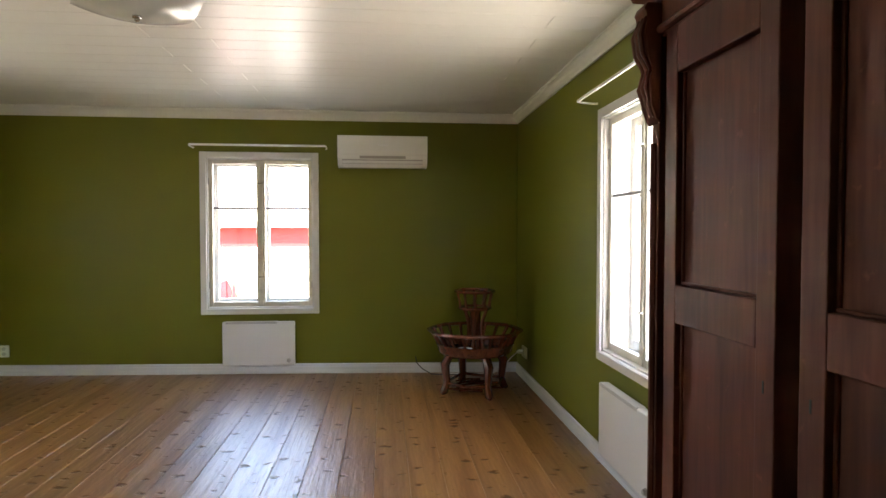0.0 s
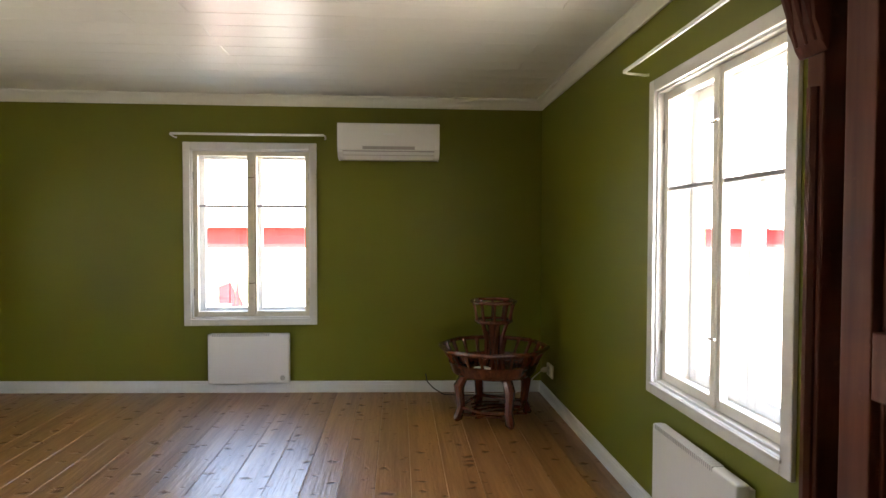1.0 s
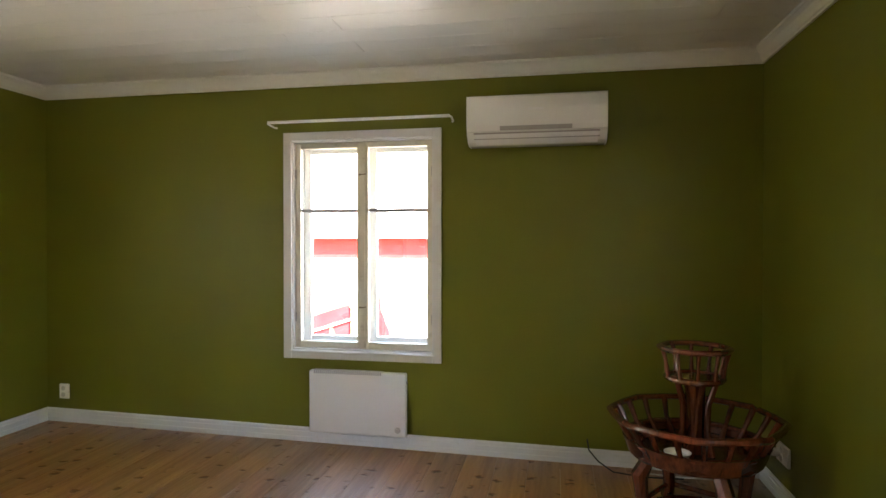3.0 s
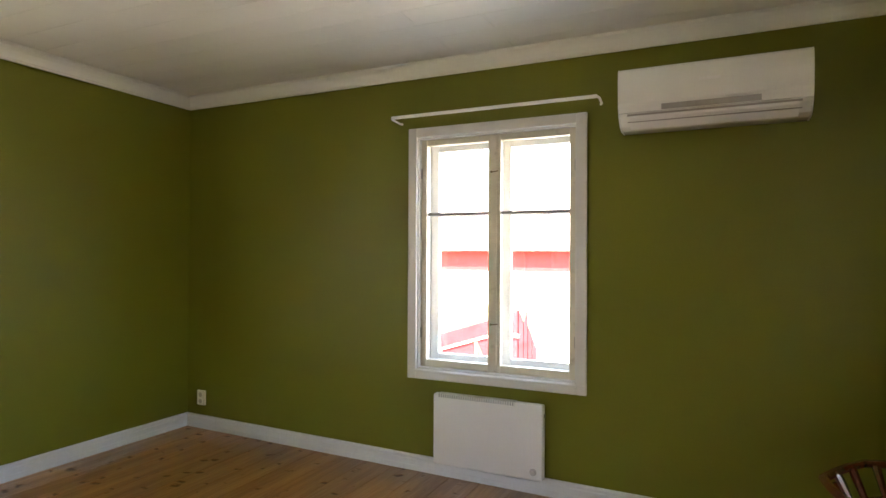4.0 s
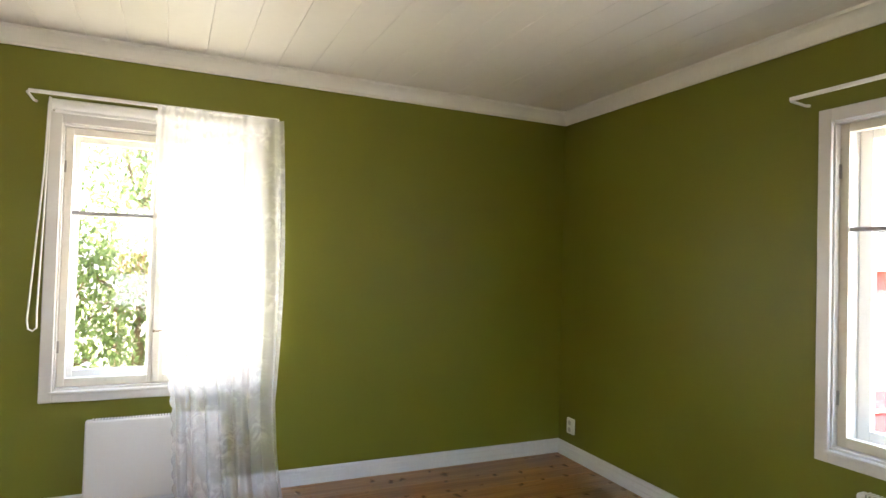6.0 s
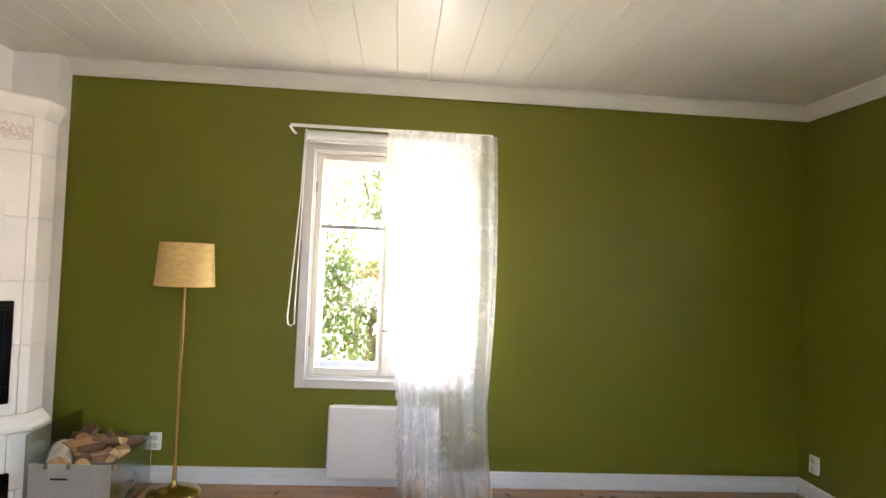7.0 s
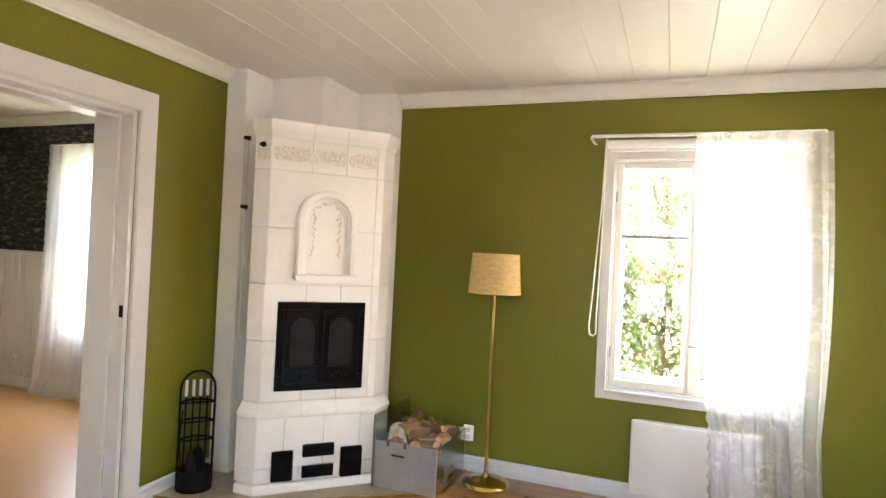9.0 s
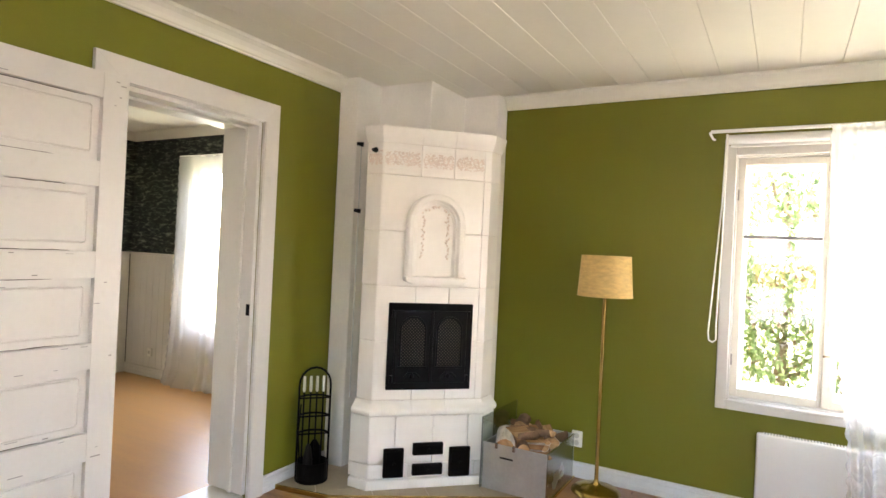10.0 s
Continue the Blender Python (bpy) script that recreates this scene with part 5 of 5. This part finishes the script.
for cy in (-0.105, 0.0):
    part("clip", box(0.2455, 0.258, cy - 0.008, cy + 0.008, 0.240, 0.271, 0.002), CHROME, wb)
part("handle_slot", box(0.2453, 0.2475, -0.085, -0.005, 0.186, 0.196, 0.001), BLACK, wb, "dark handle slot")
logs = random.Random(21)


def log(seed, at, rot, ln, r, share):
    """A split log: bark on the round side, pale wood on the split faces and ends."""
    rnd = random.Random(seed)
    t = tagged(new("firewood_log"), "split log with brown wood and rough bark" if seed % 2 else "split birch log with white bark", "firewood", "logs in the firewood box")
    t.matrix_basis = at @ rot
    n = 13
    a0 = -share * math.pi
    arc = [(r * math.cos(a0 + 2 * share * math.pi * k / n) * rnd.uniform(0.95, 1.05), r * math.sin(a0 + 2 * share * math.pi * k / n) * rnd.uniform(0.95, 1.05)) for k in range(n + 1)]
    mx = Matrix(((0, 0, 1, 0), (1, 0, 0, 0), (0, 1, 0, 0), (0, 0, 0, 1)))
    part("split_wood", prism([(0, 0)] + [(0.94 * a, 0.94 * b) for a, b in arc], -ln / 2, ln / 2, 0.002, None, mx), SPLIT, t)
    part("bark", prism(arc + [(0.945 * a, 0.945 * b) for a, b in arc[::-1]], -ln / 2 - 0.001, ln / 2 + 0.001, 0, None, mx), LOG_BARK if seed % 2 else BIRCH, t)
    return t


base = pose(-3.265, 1.706, 0.0105)
k = 0
for zz, num in ((0.055, 4), (0.115, 4), (0.165, 4)):
    for i in range(num):
        yy = (i - (num - 1) / 2) * (0.30 / num) + logs.uniform(-0.006, 0.006)
        log(k, base @ pose(logs.uniform(-0.02, 0.02), yy, zz), pose(0, 0, 0, logs.uniform(0, 360), logs.uniform(-3, 3), logs.uniform(-4, 4)), logs.uniform(0.34, 0.40), logs.uniform(0.038, 0.046), logs.choice((0.5, 0.6, 0.8)))
        k += 1
# the heap on top: place, turn, tilt, roll, length, radius, share of the round, bark kind
for x0, y0, z0, turn, tilt, roll, ln, r, share, kind in (
        (0.115, -0.110, 0.246, 22, 6, 80, 0.20, 0.056, 0.62, 0), (0.10, 0.015, 0.250, 62, -14, 285, 0.31, 0.036, 0.35, 0), (0.135, 0.075, 0.235, 58, -10, 250, 0.27, 0.034, 0.32, 1),
        (-0.01, -0.03, 0.288, -24, -4, 265, 0.24, 0.058, 0.60, 1), (0.03, 0.075, 0.250, 18, 8, 290, 0.25, 0.056, 0.45, 1), (-0.12, 0.085, 0.258, -30, 5, 300, 0.18, 0.050, 0.5, 1),
        (-0.13, -0.06, 0.288, 70, 4, 255, 0.22, 0.052, 0.55, 1), (-0.03, -0.135, 0.282, 8, -5, 275, 0.26, 0.042, 0.5, 0), (-0.16, 0.03, 0.262, 30, 6, 250, 0.18, 0.050, 0.7, 1),
        (0.17, -0.03, 0.228, 80, 0, 280, 0.24, 0.042, 0.45, 1), (0.10, 0.135, 0.222, 5, -4, 260, 0.22, 0.040, 0.5, 0), (0.06, -0.055, 0.285, 40, 10, 240, 0.20, 0.040, 0.4, 1),
        (0.05, -0.115, 0.285, 50, 12, 270, 0.15, 0.036, 0.45, 1), (-0.06, 0.04, 0.30, 75, -8, 250, 0.17, 0.038, 0.5, 1), (0.00, 0.12, 0.272, 30, -6, 285, 0.16, 0.040, 0.45, 0),
        (0.165, 0.02, 0.246, 25, -5, 90, 0.12, 0.034, 0.55, 1), (0.08, 0.06, 0.276, 60, -16, 265, 0.22, 0.028, 0.35, 0), (-0.14, -0.11, 0.292, 10, 5, 110, 0.14, 0.040, 0.6, 1)):
    log(2 * k + kind, base @ pose(x0, y0, z0), pose(0, 0, 0, roll, tilt, turn), ln, r, share)
    k += 1

# ---- fire irons ----
fi = thing("fire_iron_stand", (-2.535, 0.668, 0.009), "black iron fireplace tool stand with pale handled tools", "fire tools", turn=-40)
part("base_plate", lathe([(0.092, 0.0), (0.094, 0.008), (0.088, 0.014)], None, 28), IRON, fi)
part("tray_wall", sweep([(0.0, 0.012), (0.004, 0.012), (0.004, 0.11), (0.0, 0.11)], [(0.088 * math.cos(math.pi * q / 12), 0.088 * math.sin(math.pi * q / 12)) for q in range(-4, 17)]), IRON, fi)
bow = [(-0.088, 0, 0.01), (-0.088, 0, 0.30), (-0.088, 0, 0.54)] + [(-0.088 * math.cos(math.pi * q / 10), 0, 0.54 + 0.10 * math.sin(math.pi * q / 10)) for q in range(1, 10)] + [(0.088, 0, 0.54), (0.088, 0, 0.30), (0.088, 0, 0.01)]
part("bow", tube(bow, 0.0065), IRON, fi, smooth=True)
for hz in (0.26, 0.36, 0.465):
    part("hoop", tube([(0.088 * math.cos(math.pi * q / 12), -0.075 * math.sin(math.pi * q / 12), hz) for q in range(13)], 0.006), IRON, fi, smooth=True)
    part("cross_bar", tube([(-0.088, 0, hz), (0.088, 0, hz)], 0.005), IRON, fi)
for q, u in enumerate((-0.055, -0.018, 0.018, 0.055)):
    tool = part("poker", tube([(u, -0.045, 0.05), (u, -0.045, 0.49)], 0.005), IRON, fi, "fire tool with a pale handle")
    part("handle", tube([(u, -0.045, 0.49), (u, -0.045, 0.50), (u, -0.045, 0.58)], [0.006, 0.009, 0.008], None, 10), PLASTIC, tool, "pale handle", smooth=True)
    if q == 1:
        part("shovel_blade", prism([(u - 0.038, 0.04), (u + 0.038, 0.04), (u + 0.034, 0.17), (u + 0.010, 0.21), (u - 0.010, 0.21), (u - 0.034, 0.17)], -0.056, -0.050, 0.001, None, Matrix(((1, 0, 0, 0), (0, 0, 1, 0), (0, 1, 0, 0), (0, 0, 0, 1)))), IRON, tool)
    if q == 2:
        part("brush_head", lathe([(0.012, 0.03), (0.026, 0.035), (0.028, 0.10), (0.016, 0.17), (0.007, 0.19)], None, 14, (u, -0.045)), BLACK, tool)
    if q == 3:
        part("tong_arm", tube([(u + 0.014, -0.045, 0.42), (u + 0.024, -0.045, 0.25), (u + 0.008, -0.045, 0.06)], 0.004), IRON, tool)


# ---- plant stand of bent wood ----
def octagon(r, z, per=5):
    out = []
    for q in range(8):
        a, b = 2 * math.pi * (q + 0.5) / 8, 2 * math.pi * (q + 1.5) / 8
        for i in range(per):
            f = i / per
            bow2 = 1 + 0.03 * math.sin(math.pi * f)
            out.append(((r * math.cos(a) * (1 - f) + r * math.cos(b) * f) * bow2, (r * math.sin(a) * (1 - f) + r * math.sin(b) * f) * bow2, z))
    return out


ps = thing("plant_stand", (0.70, 5.06, -0.064), "two-tier reddish brown bent wood plant stand in the corner", "plant stand", turn=12)
big = part("basket", lathe([(0.250, 0.325), (0.29, 0.335), (0.29, 0.345), (0.27, 0.35)], None, 32), RATTAN, ps, "large lower basket")
part("rim", tube(octagon(0.388, 0.520), 0.016, None, 8, True), RATTAN, big, smooth=True)
part("foot_ring", tube(octagon(0.295, 0.355), 0.017, None, 8, True), RATTAN, big, smooth=True)
part("mid_ring", tube(octagon(0.318, 0.41), 0.011, None, 8, True), RATTAN, big, smooth=True)
part("basket_wall", lathe([(0.275, 0.33), (0.30, 0.345), (0.328, 0.42), (0.320, 0.42), (0.285, 0.352)], None, 32), RATTAN, big, smooth=True)
for q in range(20):
    a = 2 * math.pi * q / 20
    part("spindle", tube([(0.250 * math.cos(a), 0.250 * math.sin(a), 0.355), (0.315 * math.cos(a + 0.02), 0.315 * math.sin(a + 0.02), 0.43), (0.362 * math.cos(a), 0.362 * math.sin(a), 0.518)], [0.018, 0.012, 0.016], None, 7), RATTAN, big, smooth=True)
for q in range(5):
    a = 2 * math.pi * q / 5 + 0.3
    part("stem", tube([(0.085 * math.cos(a), 0.085 * math.sin(a), 0.34), (0.055 * math.cos(a + 0.3), 0.055 * math.sin(a + 0.3), 0.46), (0.060 * math.cos(a + 0.5), 0.060 * math.sin(a + 0.5), 0.58), (0.10 * math.cos(a + 0.6), 0.10 * math.sin(a + 0.6), 0.70)], [0.020, 0.015, 0.015, 0.013]), RATTAN, ps, smooth=True)
part("core_stem", tube([(0, 0, 0.34), (0.012, 0.005, 0.5), (0, 0, 0.70)], [0.05, 0.035, 0.05], None, 9), RATTAN, ps, smooth=True)
small = part("top_basket", lathe([(0.125, 0.69), (0.13, 0.70), (0.12, 0.708)], None, 24), RATTAN, ps, "small upper basket")
part("rim", tube(octagon(0.158, 0.845, 4), 0.014, None, 8, True), RATTAN, small, smooth=True)
part("foot_ring", tube(octagon(0.128, 0.705, 4), 0.014, None, 8, True), RATTAN, small, smooth=True)
for q in range(10):
    a = 2 * math.pi * q / 10
    part("spindle", tube([(0.124 * math.cos(a), 0.124 * math.sin(a), 0.705), (0.134 * math.cos(a), 0.134 * math.sin(a), 0.77), (0.150 * math.cos(a), 0.150 * math.sin(a), 0.84)], [0.013, 0.008, 0.012], None, 7), RATTAN, small, smooth=True)
feet = []
for q in range(4):
    a = math.pi / 4 + q * math.pi / 2 + 0.85
    c, s = math.cos(a), math.sin(a)
    part("leg", tube([(0.14 * c, 0.14 * s, 0.315), (0.225 * c, 0.225 * s, 0.325), (0.268 * c, 0.268 * s, 0.250), (0.262 * c, 0.262 * s, 0.20), (0.250 * c, 0.250 * s, 0.10), (0.275 * c, 0.275 * s, 0.03), (0.300 * c, 0.300 * s, 0.012)], [0.026, 0.036, 0.040, 0.034, 0.030, 0.034, 0.018], None, 8), RATTAN, ps, smooth=True)
    feet.append((c, s))
for q in range(4):
    a, b = feet[q], feet[(q + 1) % 4]
    part("stretcher", tube([(0.255 * a[0], 0.255 * a[1], 0.10), (0.225 * (a[0] + b[0]) / 1.5, 0.225 * (a[1] + b[1]) / 1.5, 0.085), (0.255 * b[0], 0.255 * b[1], 0.10)], 0.013, None, 7), RATTAN, ps, smooth=True)
    part("shelf_bar", tube([(0.245 * a[0], 0.245 * a[1], 0.05), (0.16 * b[0], 0.16 * b[1], 0.045)], 0.012, None, 7), RATTAN, ps, smooth=True)
for q in range(5):
    part("shelf_slat", tube([(-0.19 + 0.02 * q, -0.16 + 0.08 * q, 0.060), (0.0, -0.15 + 0.08 * q, 0.066), (0.19 - 0.02 * q, -0.16 + 0.08 * q, 0.060)], 0.015, None, 7, flat=0.6), RATTAN, ps, smooth=True)
dish = thing("dish", (0.60, 4.93, 0.300), "small white dish lying in the plant stand", "dish")
part("bowl", lathe([(0.035, 0.0), (0.050, 0.008), (0.060, 0.026), (0.056, 0.026), (0.042, 0.012)], None, 24), ENAMEL, dish, smooth=True)


# ---- sockets and cables ----
def socket(at, turn, label, h=0.105, w=0.075):
    t = thing("wall_socket", at, label, "socket", "wall sockets", turn=turn)
    part("plate", box(-w / 2, w / 2, -0.018, -0.0005, 0, h, 0.006, None, 3), PLASTIC, t, smooth=True)
    for z in ((h * 0.28, h * 0.72) if h > 0.09 else (h / 2,)):
        rim = part("socket_ring", lathe([(0.021, 0), (0.021, 0.003), (0.018, 0.004)], None, 22), PLASTIC, t, at=pose(0, -0.0175, z, 90, 0, 0))
        part("contact_well", lathe([(0.0165, 0.0), (0.0165, 0.0045)], None, 20), SOCKET_GREY, rim)
    return t


socket((-3.395, YN, 0.165), 0, "white double wall socket near the corner")
socket((XW, 1.905, 0.186), 90, "white double wall socket beside the lamp", 0.098, 0.066)
socket((XE, 5.40, 0.14), -90, "white wall socket with plugs behind the plant stand", 0.10, 0.16)
socket((XW + 0.016, -2.30, 0.20), 90, "brass coloured wall socket on the wainscot", 0.08, 0.06)
plug = thing("plug", (XE - 0.020, 5.43, 0.19), "white mains plug with a grey cable", "plug")
part("plug_body", tube([(0, 0, 0), (-0.03, 0, 0), (-0.055, 0, -0.005)], [0.021, 0.021, 0.010], None, 12), PLASTIC, plug, smooth=True)
part("cable", tube([(-0.05, 0, -0.006), (-0.10, 0.03, -0.06), (-0.16, 0.10, -0.16), (-0.24, 0.16, -0.228), (-0.45, 0.17, -0.232), (-0.70, 0.20, -0.230)], 0.0045, None, 6), PLASTIC, plug, smooth=True)
cable = thing("cable", (0.24, 5.70, 0.0), "thin black cable trailing from wall to floor", "cable")
part("lead", tube([(0.0, 0.035, 0.10), (0.01, 0.0, 0.045), (0.06, -0.05, 0.0), (0.14, -0.10, -0.038), (0.30, -0.14, -0.040), (0.52, -0.12, -0.044)], 0.0045, None, 6), BLACK, cable, smooth=True)

# ---- ceiling lamp ----
cl = thing("ceiling_lamp", (-1.20, 3.10, H + 0.02), "frosted square glass ceiling lamp with chrome finial", "ceiling lamp", turn=28)
gb = bmesh.new()
NG = 16
vs = [[gb.verts.new((-0.26 + 0.52 * i / NG, -0.26 + 0.52 * j / NG, -0.115 + 0.055 * (((i / NG - 0.5) * 2) ** 2 + ((j / NG - 0.5) * 2) ** 2) * 0.75)) for j in range(NG + 1)] for i in range(NG + 1)]
for i in range(NG):
    for j in range(NG):
        gb.faces.new((vs[i][j], vs[i + 1][j], vs[i + 1][j + 1], vs[i][j + 1]))
bmesh.ops.solidify(gb, geom=gb.faces[:], thickness=0.005)
part("glass_shade", gb, LAMP_GLASS, cl, "curved frosted glass shade", smooth=True)
part("ceiling_plate", lathe([(0.10, -0.019), (0.10, -0.036), (0.085, -0.042)], None, 28), ENAMEL, cl)
part("stem", tube([(0, 0, -0.03), (0, 0, -0.12)], 0.006), CHROME, cl)
part("finial", lathe([(0.002, -0.148), (0.012, -0.140), (0.012, -0.130), (0.020, -0.127), (0.020, -0.119)], None, 18), CHROME, cl, smooth=True)

# ---- floor planks ----
def plank_bm():
    """A full-length board, slightly cupped across its width, with eased edges."""
    bm, hw, cup = bmesh.new(), PLANK / 2 - 0.0011, 0.0018
    prof = [(-hw, -0.024), (-hw, -0.0012), (-hw + 0.0012, 0.0)] + [(hw * u, -cup * (1 - u * u)) for u in (-0.8, -0.5, -0.2, 0.2, 0.5, 0.8)] + [(hw - 0.0012, 0.0), (hw, -0.0012), (hw, -0.024)]
    rows = [[bm.verts.new((x, yy, z)) for x, z in prof] for yy in (YS - 0.012, YN + 0.01)]
    for a in range(len(prof)):
        b = (a + 1) % len(prof)
        bm.faces.new((rows[0][a], rows[0][b], rows[1][b], rows[1][a]))
    return bm


plank_mesh = mesh_of("plank", plank_bm(), PINE, True)
warp = random.Random(12)
x = 0.081 - PLANK * 20 + PLANK / 2
while x < XE + PLANK / 2:
    if x > XW - PLANK / 2:
        ob = new("plank", plank_mesh)
        ob.parent = floor
        ob.matrix_basis = pose(x, 0, -SLOPE * (x + 3.5), 0, math.degrees(math.atan(SLOPE)) + warp.uniform(-0.18, 0.18), 0)
    x += PLANK
